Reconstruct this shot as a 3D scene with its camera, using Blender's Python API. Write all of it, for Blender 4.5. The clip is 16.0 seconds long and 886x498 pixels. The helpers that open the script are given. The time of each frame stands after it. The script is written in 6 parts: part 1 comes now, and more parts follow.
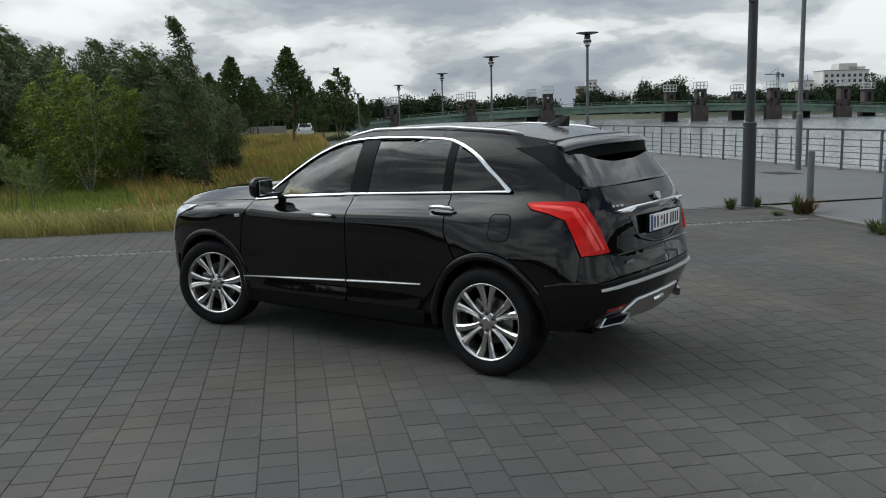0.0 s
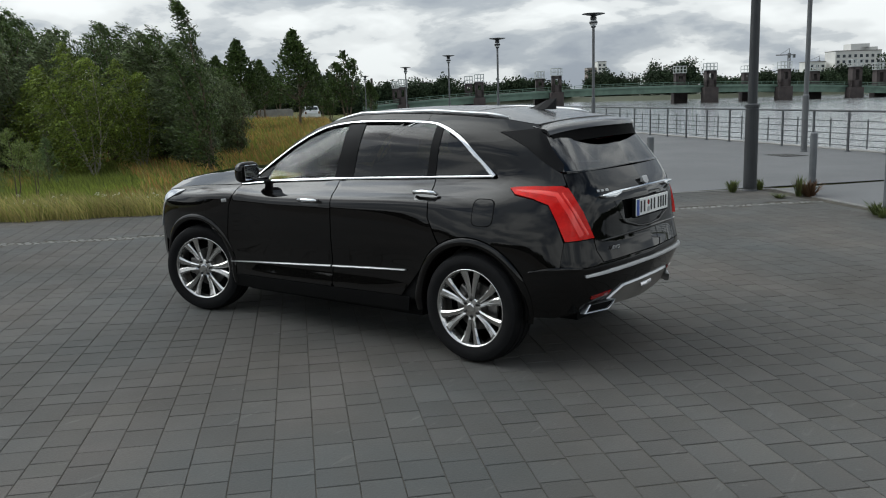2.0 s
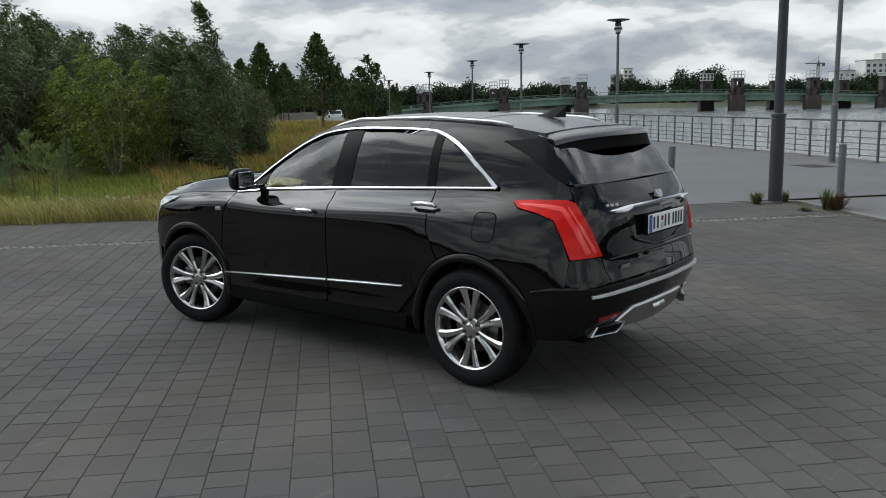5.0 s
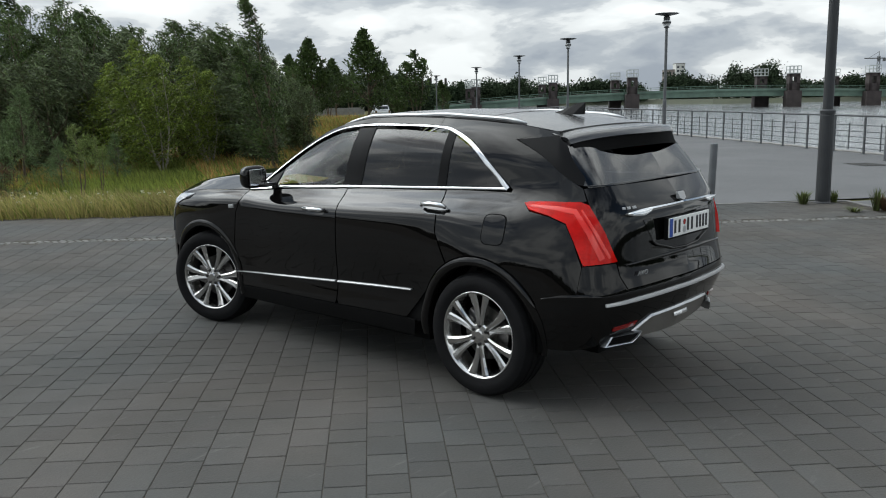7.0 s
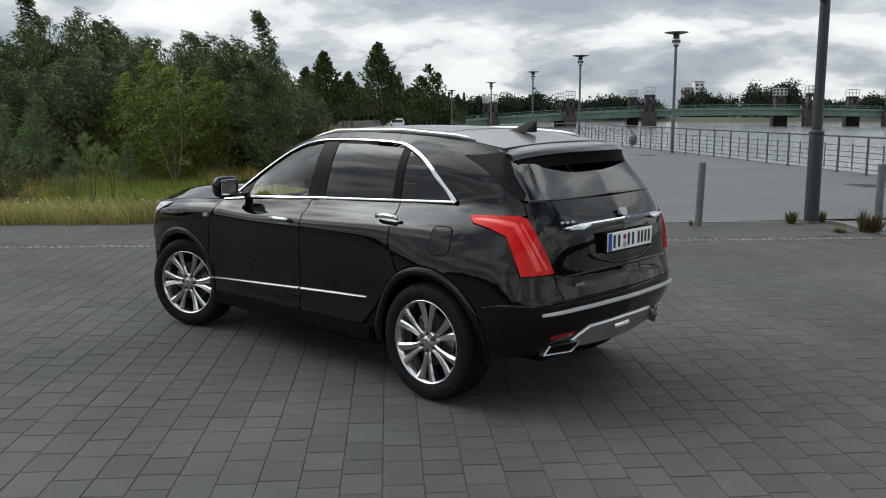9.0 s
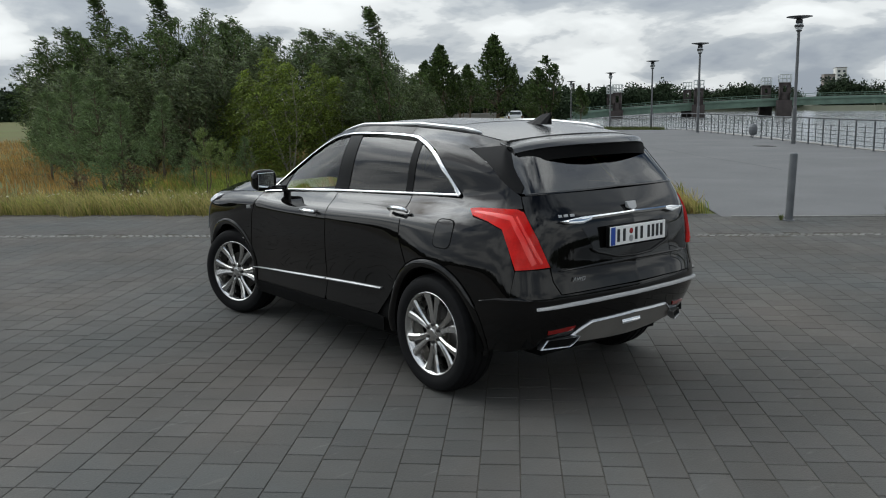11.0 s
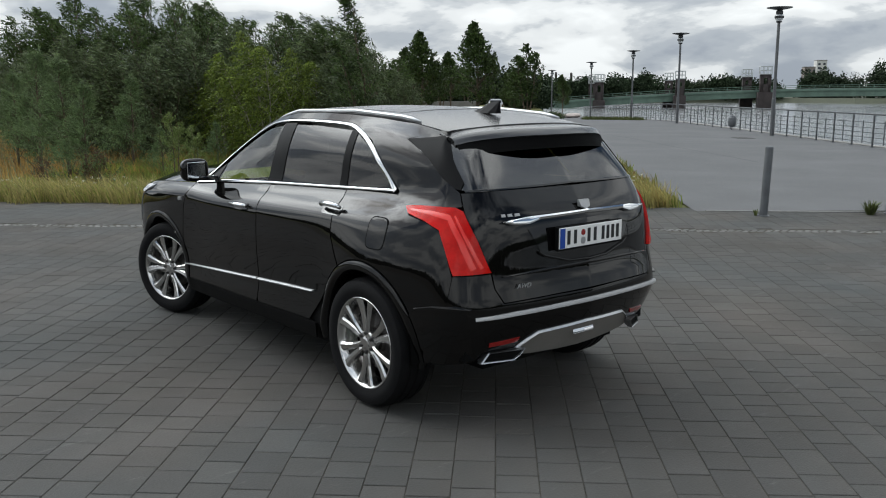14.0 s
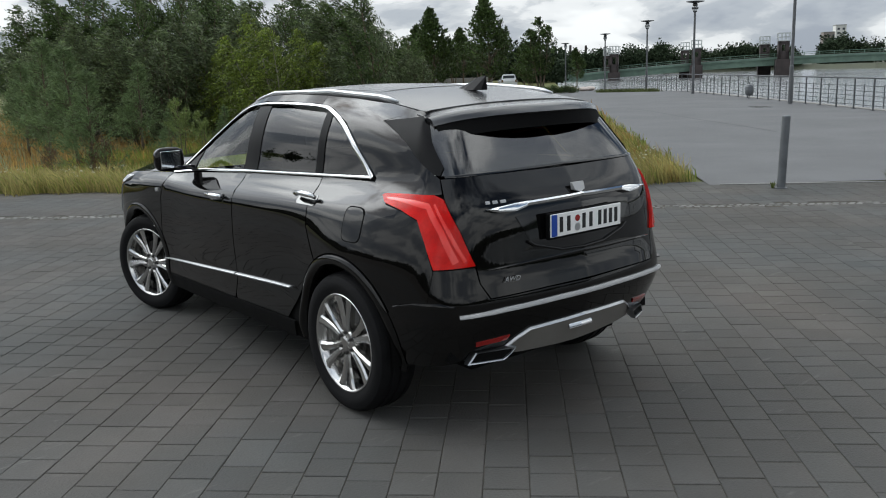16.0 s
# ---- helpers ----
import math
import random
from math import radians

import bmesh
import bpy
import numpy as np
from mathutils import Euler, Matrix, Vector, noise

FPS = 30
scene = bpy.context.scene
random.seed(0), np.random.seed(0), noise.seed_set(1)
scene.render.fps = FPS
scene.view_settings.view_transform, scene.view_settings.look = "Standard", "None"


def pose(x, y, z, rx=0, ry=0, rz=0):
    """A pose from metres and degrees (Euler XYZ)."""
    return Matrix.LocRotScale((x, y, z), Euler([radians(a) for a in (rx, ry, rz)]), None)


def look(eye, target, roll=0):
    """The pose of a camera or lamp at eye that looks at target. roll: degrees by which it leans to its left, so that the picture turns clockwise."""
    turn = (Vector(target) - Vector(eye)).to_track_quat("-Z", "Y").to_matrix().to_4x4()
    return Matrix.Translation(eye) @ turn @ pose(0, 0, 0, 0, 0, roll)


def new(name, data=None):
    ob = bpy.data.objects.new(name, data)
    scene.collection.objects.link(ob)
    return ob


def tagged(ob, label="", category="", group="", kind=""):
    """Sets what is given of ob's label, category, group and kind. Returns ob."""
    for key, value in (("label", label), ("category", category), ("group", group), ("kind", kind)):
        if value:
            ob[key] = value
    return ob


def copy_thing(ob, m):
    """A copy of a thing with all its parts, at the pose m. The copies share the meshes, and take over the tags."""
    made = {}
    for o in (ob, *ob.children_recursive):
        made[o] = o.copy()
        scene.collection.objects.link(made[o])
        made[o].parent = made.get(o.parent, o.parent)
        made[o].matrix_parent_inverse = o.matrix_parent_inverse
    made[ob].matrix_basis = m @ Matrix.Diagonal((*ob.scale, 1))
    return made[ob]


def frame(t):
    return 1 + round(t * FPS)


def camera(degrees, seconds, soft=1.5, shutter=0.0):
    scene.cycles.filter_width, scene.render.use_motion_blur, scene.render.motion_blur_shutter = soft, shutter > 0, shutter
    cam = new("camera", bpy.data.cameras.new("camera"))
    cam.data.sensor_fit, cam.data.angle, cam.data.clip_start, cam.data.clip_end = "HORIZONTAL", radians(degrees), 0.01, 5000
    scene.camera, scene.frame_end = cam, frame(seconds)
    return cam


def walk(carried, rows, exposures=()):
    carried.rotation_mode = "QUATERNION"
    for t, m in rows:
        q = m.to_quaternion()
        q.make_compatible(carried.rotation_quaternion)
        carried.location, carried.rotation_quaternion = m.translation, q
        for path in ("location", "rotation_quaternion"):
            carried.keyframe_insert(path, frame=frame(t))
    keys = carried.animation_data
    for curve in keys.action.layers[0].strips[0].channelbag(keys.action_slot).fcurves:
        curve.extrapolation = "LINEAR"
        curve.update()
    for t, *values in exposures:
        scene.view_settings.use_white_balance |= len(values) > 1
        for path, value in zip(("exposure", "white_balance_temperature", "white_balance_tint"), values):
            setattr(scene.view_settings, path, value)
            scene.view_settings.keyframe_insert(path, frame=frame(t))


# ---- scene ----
cam = camera(54.6, 16.0, soft=1.05)
PATH = [
    (0, (-5.681, -3.164, 1.796), (-4.09, -1.993, 1.485), -1.5),
    (0.5, (-5.726, -3.206, 1.798), (-4.127, -2.047, 1.482), -1.3),
    (1, (-5.733, -3.221, 1.801), (-4.124, -2.081, 1.466), -1.3),
    (1.5, (-5.658, -3.21, 1.797), (-4.059, -2.064, 1.436), -1.5),
    (2, (-5.525, -3.262, 1.798), (-3.952, -2.077, 1.448), -1.7),
    (2.5, (-5.461, -3.344, 1.802), (-3.899, -2.136, 1.481), -1.9),
    (3, (-5.424, -3.366, 1.794), (-3.871, -2.145, 1.481), -2.2),
    (3.5, (-5.428, -3.336, 1.796), (-3.876, -2.114, 1.481), -1.8),
    (4, (-5.358, -3.206, 1.792), (-3.809, -1.983, 1.469), -1.4),
    (6.3, (-4.888, -3.16, 1.814), (-3.377, -1.898, 1.463), -0.7),
    (6.5, (-4.856, -3.179, 1.803), (-3.361, -1.898, 1.453), -0.9),
    (7, (-4.803, -3.2, 1.801), (-3.333, -1.888, 1.455), -1.0),
    (7.5, (-4.829, -3.275, 1.794), (-3.373, -1.948, 1.452), -0.8),
    (8, (-4.868, -3.443, 1.797), (-3.422, -2.103, 1.462), -0.5),
    (8.5, (-4.844, -3.559, 1.817), (-3.388, -2.227, 1.49), -0.3),
    (9, (-4.702, -3.662, 1.816), (-3.254, -2.32, 1.502), -0.1),
    (9.5, (-4.48, -3.799, 1.816), (-3.078, -2.409, 1.501), 0.1),
    (10, (-4.386, -3.944, 1.808), (-3.037, -2.501, 1.495), -0.4),
    (10.2, (-4.37, -4.01, 1.813), (-3.052, -2.538, 1.499), -0.5),
    (12.3, (-3.838, -4.277, 1.817), (-2.628, -2.721, 1.482), -1.0),
    (12.5, (-3.822, -4.268, 1.813), (-2.603, -2.718, 1.481), -0.9),
    (13, (-3.764, -4.186, 1.806), (-2.534, -2.645, 1.471), -0.7),
    (13.5, (-3.704, -4.064, 1.818), (-2.45, -2.543, 1.48), -0.3),
    (14, (-3.654, -3.965, 1.804), (-2.386, -2.46, 1.447), -0.1),
    (14.5, (-3.607, -3.884, 1.806), (-2.334, -2.39, 1.424), 0.3),
    (15, (-3.459, -3.85, 1.811), (-2.201, -2.344, 1.427), -0.3),
    (15.5, (-3.307, -3.793, 1.807), (-2.065, -2.277, 1.411), -0.9),
    (16, (-3.254, -3.779, 1.796), (-2.026, -2.254, 1.389), -1.8),
]
walk(cam, [(t, look(eye, target, roll)) for t, eye, target, roll in PATH], [(0.0, -0.5, 6240, 5.5), (2.0, -0.4, 6240, 5.5), (4.0, -0.52, 6240, 5.5), (7.0, -0.3, 6240, 5.5), (10.0, -0.38, 6240, 6.0), (12.5, -0.48, 6240, 6.0), (13.5, -0.5, 6240, 6.0), (14.5, -0.17, 6240, 7.0), (16.0, -0.25, 6240, 7.0)])

# ---- world, sun ----
world = bpy.data.worlds.new("sky")
scene.world = world
world.use_nodes = True
W = world.node_tree
W.nodes.clear()


def wn(kind, **sets):
    n = W.nodes.new(kind)
    for key, value in sets.items():
        if key in n.inputs:
            n.inputs[key].default_value = value
    return n


def wmath(op, a, b=None):
    n = W.nodes.new("ShaderNodeMath")
    n.operation = op
    for i, s in enumerate((a, b)):
        if s is None:
            continue
        if isinstance(s, (int, float)):
            n.inputs[i].default_value = s
        else:
            W.links.new(s, n.inputs[i])
    return n.outputs[0]


def wramp(fac, stops):
    n = W.nodes.new("ShaderNodeValToRGB")
    n.color_ramp.interpolation = "EASE"
    while len(n.color_ramp.elements) < len(stops):
        n.color_ramp.elements.new(0.5)
    for e, (p, c) in zip(n.color_ramp.elements, stops):
        e.position, e.color = p, (*c, 1)
    W.links.new(fac, n.inputs["Fac"])
    return n.outputs["Color"]


SUN_EL, SUN_AZ = radians(36), radians(113)
sky = W.nodes.new("ShaderNodeTexSky")
sky.sky_type = "NISHITA"
sky.sun_disc = False
sky.sun_elevation, sky.sun_rotation = SUN_EL, radians(90) - SUN_AZ
dim = W.nodes.new("ShaderNodeMix")
dim.data_type, dim.blend_type = "RGBA", "MULTIPLY"
dim.inputs["Factor"].default_value = 1
W.links.new(sky.outputs["Color"], dim.inputs["A"])
dim.inputs["B"].default_value = (0.11, 0.105, 0.1, 1)
coord = W.nodes.new("ShaderNodeTexCoord")
sep = W.nodes.new("ShaderNodeSeparateXYZ")
W.links.new(coord.outputs["Generated"], sep.inputs[0])
up = wmath("ADD", wmath("MAXIMUM", sep.outputs["Z"], 0.0), 0.27)
comb = W.nodes.new("ShaderNodeCombineXYZ")
W.links.new(wmath("DIVIDE", sep.outputs["X"], up), comb.inputs[0])
W.links.new(wmath("DIVIDE", sep.outputs["Y"], up), comb.inputs[1])
comb.inputs[2].default_value = 3.1


def wnoise(scale, detail, rough, shift):
    m = wn("ShaderNodeMapping")
    m.inputs["Location"].default_value = (shift, shift * 0.7, 0)
    W.links.new(comb.outputs[0], m.inputs["Vector"])
    n = wn("ShaderNodeTexNoise", Scale=scale, Detail=detail, Roughness=rough, Distortion=0.25)
    W.links.new(m.outputs[0], n.inputs["Vector"])
    return n.outputs["Fac"]


heap = wnoise(1.7, 8, 0.5, 2.3)
puffs = wmath("ADD", wmath("MULTIPLY", heap, 0.76), wmath("MULTIPLY", wnoise(3.6, 7, 0.52, 5.1), 0.24))
shade = wramp(puffs, [(0.40, (0.52, 0.56, 0.63)), (0.465, (0.66, 0.695, 0.745)), (0.505, (0.86, 0.88, 0.905)), (0.535, (1.16, 1.16, 1.155)), (0.60, (1.36, 1.355, 1.34))])
lift = wmath("ADD", wmath("MULTIPLY", wmath("POWER", wmath("MAXIMUM", sep.outputs["Z"], 0.0), 1.0), 1.3), 0.88)
cover = wramp(wnoise(0.75, 8, 0.58, 7.9), [(0.42, (0, 0, 0)), (0.50, (1, 1, 1))])
low = wramp(sep.outputs["Z"], [(0.10, (1, 1, 1)), (0.34, (0, 0, 0))])
cov = W.nodes.new("ShaderNodeMix")
cov.data_type, cov.blend_type = "RGBA", "LIGHTEN"
cov.inputs["Factor"].default_value = 1
W.links.new(cover, cov.inputs["A"])
W.links.new(low, cov.inputs["B"])
mixs = W.nodes.new("ShaderNodeMix")
mixs.data_type = "RGBA"
W.links.new(cov.outputs["Result"], mixs.inputs["Factor"])
W.links.new(dim.outputs["Result"], mixs.inputs["A"])
# cloud nearer the hidden sun is brighter
SX, SY, SZ = math.cos(SUN_EL) * math.cos(SUN_AZ), math.cos(SUN_EL) * math.sin(SUN_AZ), math.sin(SUN_EL)
facing_sun = wmath("ADD", wmath("ADD", wmath("MULTIPLY", sep.outputs["X"], SX), wmath("MULTIPLY", sep.outputs["Y"], SY)), wmath("MULTIPLY", sep.outputs["Z"], SZ))
halo = wmath("POWER", wmath("MAXIMUM", facing_sun, 0.0), 4.0)
core = wmath("POWER", wmath("MAXIMUM", facing_sun, 0.0), 28.0)
glow = wmath("ADD", wmath("ADD", wmath("MULTIPLY", halo, 0.12), wmath("MULTIPLY", core, 4.6)), 1.0)
lift = wmath("MULTIPLY", lift, glow)
bright = W.nodes.new("ShaderNodeMix")
bright.data_type, bright.blend_type = "RGBA", "MULTIPLY"
bright.inputs["Factor"].default_value = 1
W.links.new(shade, bright.inputs["A"])
W.links.new(lift, bright.inputs["B"])
W.links.new(bright.outputs["Result"], mixs.inputs["B"])
bg = wn("ShaderNodeBackground", Strength=0.95)
W.links.new(mixs.outputs["Result"], bg.inputs["Color"])
wo = W.nodes.new("ShaderNodeOutputWorld")
W.links.new(bg.outputs[0], wo.inputs["Surface"])

sun = new("sun", bpy.data.lights.new("sun", "SUN"))
sun.data.energy, sun.data.angle, sun.data.color = 0.5, radians(55), (1.0, 0.97, 0.92)
sun.matrix_world = look((0, 0, 30), Vector((0, 0, 30)) - Vector((math.cos(SUN_EL) * math.cos(SUN_AZ), math.cos(SUN_EL) * math.sin(SUN_AZ), math.sin(SUN_EL))))


# ---- materials ----
def mat(name, col, rough=0.6, metal=0.0, var=0.2, scale=3.0, fine=60.0, bump=0.0, coat=0.0, second=None, rand="", rvar=0.3, spec=0.5, trans=0.0):
    """A surface with variation at two sizes, optional relief, and colour that differs from piece to piece."""
    m = bpy.data.materials.new(name)
    m.use_nodes = True
    T = m.node_tree
    b = T.nodes["Principled BSDF"]
    out = T.nodes["Material Output"]
    co = T.nodes.new("ShaderNodeTexCoord")
    n1, n2 = T.nodes.new("ShaderNodeTexNoise"), T.nodes.new("ShaderNodeTexNoise")
    for n, s, d in ((n1, scale, 5), (n2, fine, 3)):
        n.inputs["Scale"].default_value, n.inputs["Detail"].default_value = s, d
        T.links.new(co.outputs["Object"], n.inputs["Vector"])
    ramp = T.nodes.new("ShaderNodeMapRange")
    ramp.inputs["From Min"].default_value, ramp.inputs["From Max"].default_value = 0.3, 0.7
    T.links.new(n1.outputs["Fac"], ramp.inputs["Value"])
    c2 = second or [c * (1 + var) for c in col]
    mix = T.nodes.new("ShaderNodeMix")
    mix.data_type = "RGBA"
    mix.inputs["A"].default_value = (*[c * (1 - var) for c in col], 1)
    mix.inputs["B"].default_value = (*c2, 1)
    T.links.new(ramp.outputs[0], mix.inputs["Factor"])
    col_out = mix.outputs["Result"]
    hsv = T.nodes.new("ShaderNodeHueSaturation")
    T.links.new(col_out, hsv.inputs["Color"])
    mr = T.nodes.new("ShaderNodeMapRange")
    mr.inputs["To Min"].default_value, mr.inputs["To Max"].default_value = 1 - var * 0.6, 1 + var * 0.6
    T.links.new(n2.outputs["Fac"], mr.inputs["Value"])
    val = mr.outputs[0]
    if rand:
        src = T.nodes.new("ShaderNodeObjectInfo").outputs["Random"] if rand == "object" else T.nodes.new("ShaderNodeNewGeometry").outputs["Random Per Island"]
        rr = T.nodes.new("ShaderNodeMapRange")
        rr.inputs["To Min"].default_value, rr.inputs["To Max"].default_value = 1 - rvar, 1 + rvar
        T.links.new(src, rr.inputs["Value"])
        mul = T.nodes.new("ShaderNodeMath")
        mul.operation = "MULTIPLY"
        T.links.new(val, mul.inputs[0])
        T.links.new(rr.outputs[0], mul.inputs[1])
        val = mul.outputs[0]
        hr = T.nodes.new("ShaderNodeMapRange")
        hr.inputs["To Min"].default_value, hr.inputs["To Max"].default_value = 0.49, 0.51
        wh = T.nodes.new("ShaderNodeTexWhiteNoise")
        wh.noise_dimensions = "1D"
        T.links.new(src, wh.inputs["W"])
        T.links.new(wh.outputs["Value"], hr.inputs["Value"])
        T.links.new(hr.outputs[0], hsv.inputs["Hue"])
    T.links.new(val, hsv.inputs["Value"])
    T.links.new(hsv.outputs["Color"], b.inputs["Base Color"])
    b.inputs["Roughness"].default_value, b.inputs["Metallic"].default_value = rough, metal
    b.inputs["Specular IOR Level"].default_value = spec
    b.inputs["Coat Weight"].default_value, b.inputs["Coat Roughness"].default_value = coat, 0.02
    if rough > 0.12:
        rm = T.nodes.new("ShaderNodeMapRange")
        rm.inputs["To Min"].default_value, rm.inputs["To Max"].default_value = rough * 0.8, min(1, rough * 1.2)
        T.links.new(n1.outputs["Fac"], rm.inputs["Value"])
        T.links.new(rm.outputs[0], b.inputs["Roughness"])
    if bump:
        bp = T.nodes.new("ShaderNodeBump")
        bp.inputs["Strength"].default_value, bp.inputs["Distance"].default_value = bump, 0.01
        T.links.new(n2.outputs["Fac"], bp.inputs["Height"])
        T.links.new(bp.outputs[0], b.inputs["Normal"])
    if trans:
        tr = T.nodes.new("ShaderNodeBsdfTranslucent")
        T.links.new(hsv.outputs["Color"], tr.inputs["Color"])
        ms = T.nodes.new("ShaderNodeMixShader")
        ms.inputs[0].default_value = trans
        T.links.new(b.outputs[0], ms.inputs[1])
        T.links.new(tr.outputs[0], ms.inputs[2])
        T.links.new(ms.outputs[0], out.inputs["Surface"])
    return m


def glass_mat(name, tint, gloss=1.5):
    """Thin tinted glass: a see-through sheet with a clear mirror on it."""
    m = bpy.data.materials.new(name)
    m.use_nodes = True
    T = m.node_tree
    T.nodes.clear()
    out = T.nodes.new("ShaderNodeOutputMaterial")
    tr, gl, mx, fr = (T.nodes.new(k) for k in ("ShaderNodeBsdfTransparent", "ShaderNodeBsdfGlossy", "ShaderNodeMixShader", "ShaderNodeFresnel"))
    tr.inputs["Color"].default_value = (*tint, 1)
    gl.inputs["Roughness"].default_value = 0.01
    fr.inputs["IOR"].default_value = gloss
    T.links.new(fr.outputs[0], mx.inputs[0])
    T.links.new(tr.outputs[0], mx.inputs[1])
    T.links.new(gl.outputs[0], mx.inputs[2])
    T.links.new(mx.outputs[0], out.inputs["Surface"])
    return m


PAVER = mat("paver", (0.094, 0.1005, 0.1005), 0.72, var=0.2, scale=0.55, fine=70, bump=0.4, second=(0.114, 0.104, 0.0945), rand="object", rvar=0.1, spec=0.06)
PAVERS = mat("pavers", (0.094, 0.1005, 0.1005), 0.72, var=0.2, scale=0.55, fine=70, bump=0.4, second=(0.114, 0.104, 0.0945), rand="island", rvar=0.1, spec=0.06)


def weather(m, pale, dark):
    """Broad damp stains and thin pale scuffs that run on over the pieces."""
    T = m.node_tree
    b = T.nodes["Principled BSDF"]
    src = b.inputs["Base Color"].links[0].from_socket
    geo = T.nodes.new("ShaderNodeNewGeometry")
    for size, stretch, lo, hi, tone, most in ((0.45, 1.0, 0.42, 0.68, dark, 0.65), (2.6, 5.0, 0.62, 0.74, pale, 0.45), (9.0, 1.0, 0.66, 0.76, pale, 0.4)):
        mp = T.nodes.new("ShaderNodeMapping")
        mp.inputs["Rotation"].default_value = (0, 0, radians(20))
        mp.inputs["Scale"].default_value = (1, stretch, 1)
        T.links.new(geo.outputs["Position"], mp.inputs["Vector"])
        n = T.nodes.new("ShaderNodeTexNoise")
        n.inputs["Scale"].default_value, n.inputs["Detail"].default_value, n.inputs["Roughness"].default_value = size, 6, 0.62
        T.links.new(mp.outputs[0], n.inputs["Vector"])
        r = T.nodes.new("ShaderNodeMapRange")
        for key, value in (("From Min", lo), ("From Max", hi), ("To Max", most)):
            r.inputs[key].default_value = value
        T.links.new(n.outputs["Fac"], r.inputs["Value"])
        x = T.nodes.new("ShaderNodeMix")
        x.data_type = "RGBA"
        T.links.new(r.outputs[0], x.inputs["Factor"])
        T.links.new(src, x.inputs["A"])
        x.inputs["B"].default_value = (*tone, 1)
        src = x.outputs["Result"]
    T.links.new(src, b.inputs["Base Color"])


weather(PAVER, (0.17, 0.165, 0.155), (0.063, 0.059, 0.053))
weather(PAVERS, (0.17, 0.165, 0.155), (0.063, 0.059, 0.053))
FARBANK = mat("overgrown_bank", (0.06, 0.066, 0.04), 0.95, var=0.35, scale=0.05, fine=0.8, bump=0.5)
JOINT = mat("joint_sand", (0.072, 0.066, 0.056), 0.95, var=0.4, scale=6, fine=150, bump=0.5, spec=0.06)
SETT = mat("granite_sett", (0.1482, 0.1443, 0.1365), 0.8, var=0.3, scale=20, fine=150, bump=0.4, rand="island", rvar=0.3)
ASPHALT = mat("asphalt", (0.142, 0.143, 0.145), 0.85, var=0.14, scale=0.35, fine=120, bump=0.4, spec=0.15)
weather(ASPHALT, (0.19, 0.19, 0.184), (0.116, 0.117, 0.118))
EARTH = mat("meadow_soil", (0.15, 0.125, 0.048), 0.95, var=0.35, scale=0.25, fine=7, bump=0.6, second=(0.1014, 0.1248, 0.0390), spec=0.15)
CONCRETE = mat("concrete", (0.2340, 0.2262, 0.2106), 0.85, var=0.2, scale=1.5, fine=60, bump=0.3)
CRACK = mat("tar_line", (0.06, 0.06, 0.06), 0.8, var=0.2)
IRON = mat("cast_iron", (0.04, 0.038, 0.036), 0.6, metal=0.6, var=0.3, scale=12, bump=0.2)
STEEL = mat("galvanised_steel", (0.1326, 0.1404, 0.1482), 0.5, metal=0.35, var=0.18, scale=4, fine=40, bump=0.05)
RAIL = mat("dull_railing_steel", (0.075, 0.08, 0.085), 0.55, metal=0.2, var=0.18, scale=4, fine=40)
POST = mat("dark_grey_paint", (0.026, 0.028, 0.031), 0.5, var=0.15, scale=5, fine=60, bump=0.05)
LAMPGREY = mat("grey_paint", (0.1014, 0.1053, 0.1092), 0.5, var=0.15, scale=5, fine=60)
LAMPGLASS = mat("lamp_glass", (0.55, 0.57, 0.58), 0.2, var=0.1)
BRIDGE = mat("green_bridge_paint", (0.1326, 0.2028, 0.1560), 0.6, var=0.2, scale=0.6, fine=5)
BRICK = mat("dark_pier_brick", (0.05, 0.04, 0.038), 0.85, var=0.3, scale=0.8, fine=6, bump=0.3)
CAGE = mat("white_painted_steel", (0.45, 0.47, 0.46), 0.5, var=0.15, scale=2)
RENDERW = mat("pale_render", (0.62, 0.61, 0.58), 0.85, var=0.08, scale=0.2, fine=2)
WINDOWD = mat("dark_window", (0.05, 0.06, 0.07), 0.2, var=0.2, scale=0.4)
BARK = mat("bark", (0.10, 0.075, 0.05), 0.9, var=0.4, scale=6, fine=60, bump=0.8)
BIRCHBARK = mat("birch_bark", (0.27, 0.25, 0.21), 0.8, var=0.45, scale=9, fine=50, bump=0.4)
LEAF_W = mat("willow_leaf", (0.060, 0.094, 0.023), 0.55, var=0.5, scale=0.9, fine=5, rand="island", rvar=0.6, trans=0.22, spec=0.25)
LEAF_G = mat("grey_willow_leaf", (0.104, 0.134, 0.060), 0.5, var=0.5, scale=0.9, fine=5, rand="island", rvar=0.6, trans=0.22, spec=0.3)
LEAF_B = mat("birch_leaf", (0.14, 0.185, 0.030), 0.5, var=0.5, scale=0.9, fine=5, rand="island", rvar=0.6, trans=0.22, spec=0.25)
LEAF_D = mat("dark_leaf", (0.050, 0.078, 0.021), 0.55, var=0.5, scale=0.9, fine=5, rand="island", rvar=0.6, trans=0.22, spec=0.25)
LEAF_P = mat("pale_needle", (0.155, 0.20, 0.062), 0.6, var=0.3, scale=1.5, fine=8, rand="island", rvar=0.5, trans=0.2, spec=0.2)
NEEDLE = mat("pine_needle", (0.125, 0.175, 0.075), 0.6, var=0.25, scale=1.5, fine=8, rand="island", rvar=0.72, trans=0.2, spec=0.2)
BROWN = mat("withered_leaf", (0.105, 0.060, 0.030), 0.8, var=0.3, scale=2, fine=9, rand="island", rvar=0.4, trans=0.2)
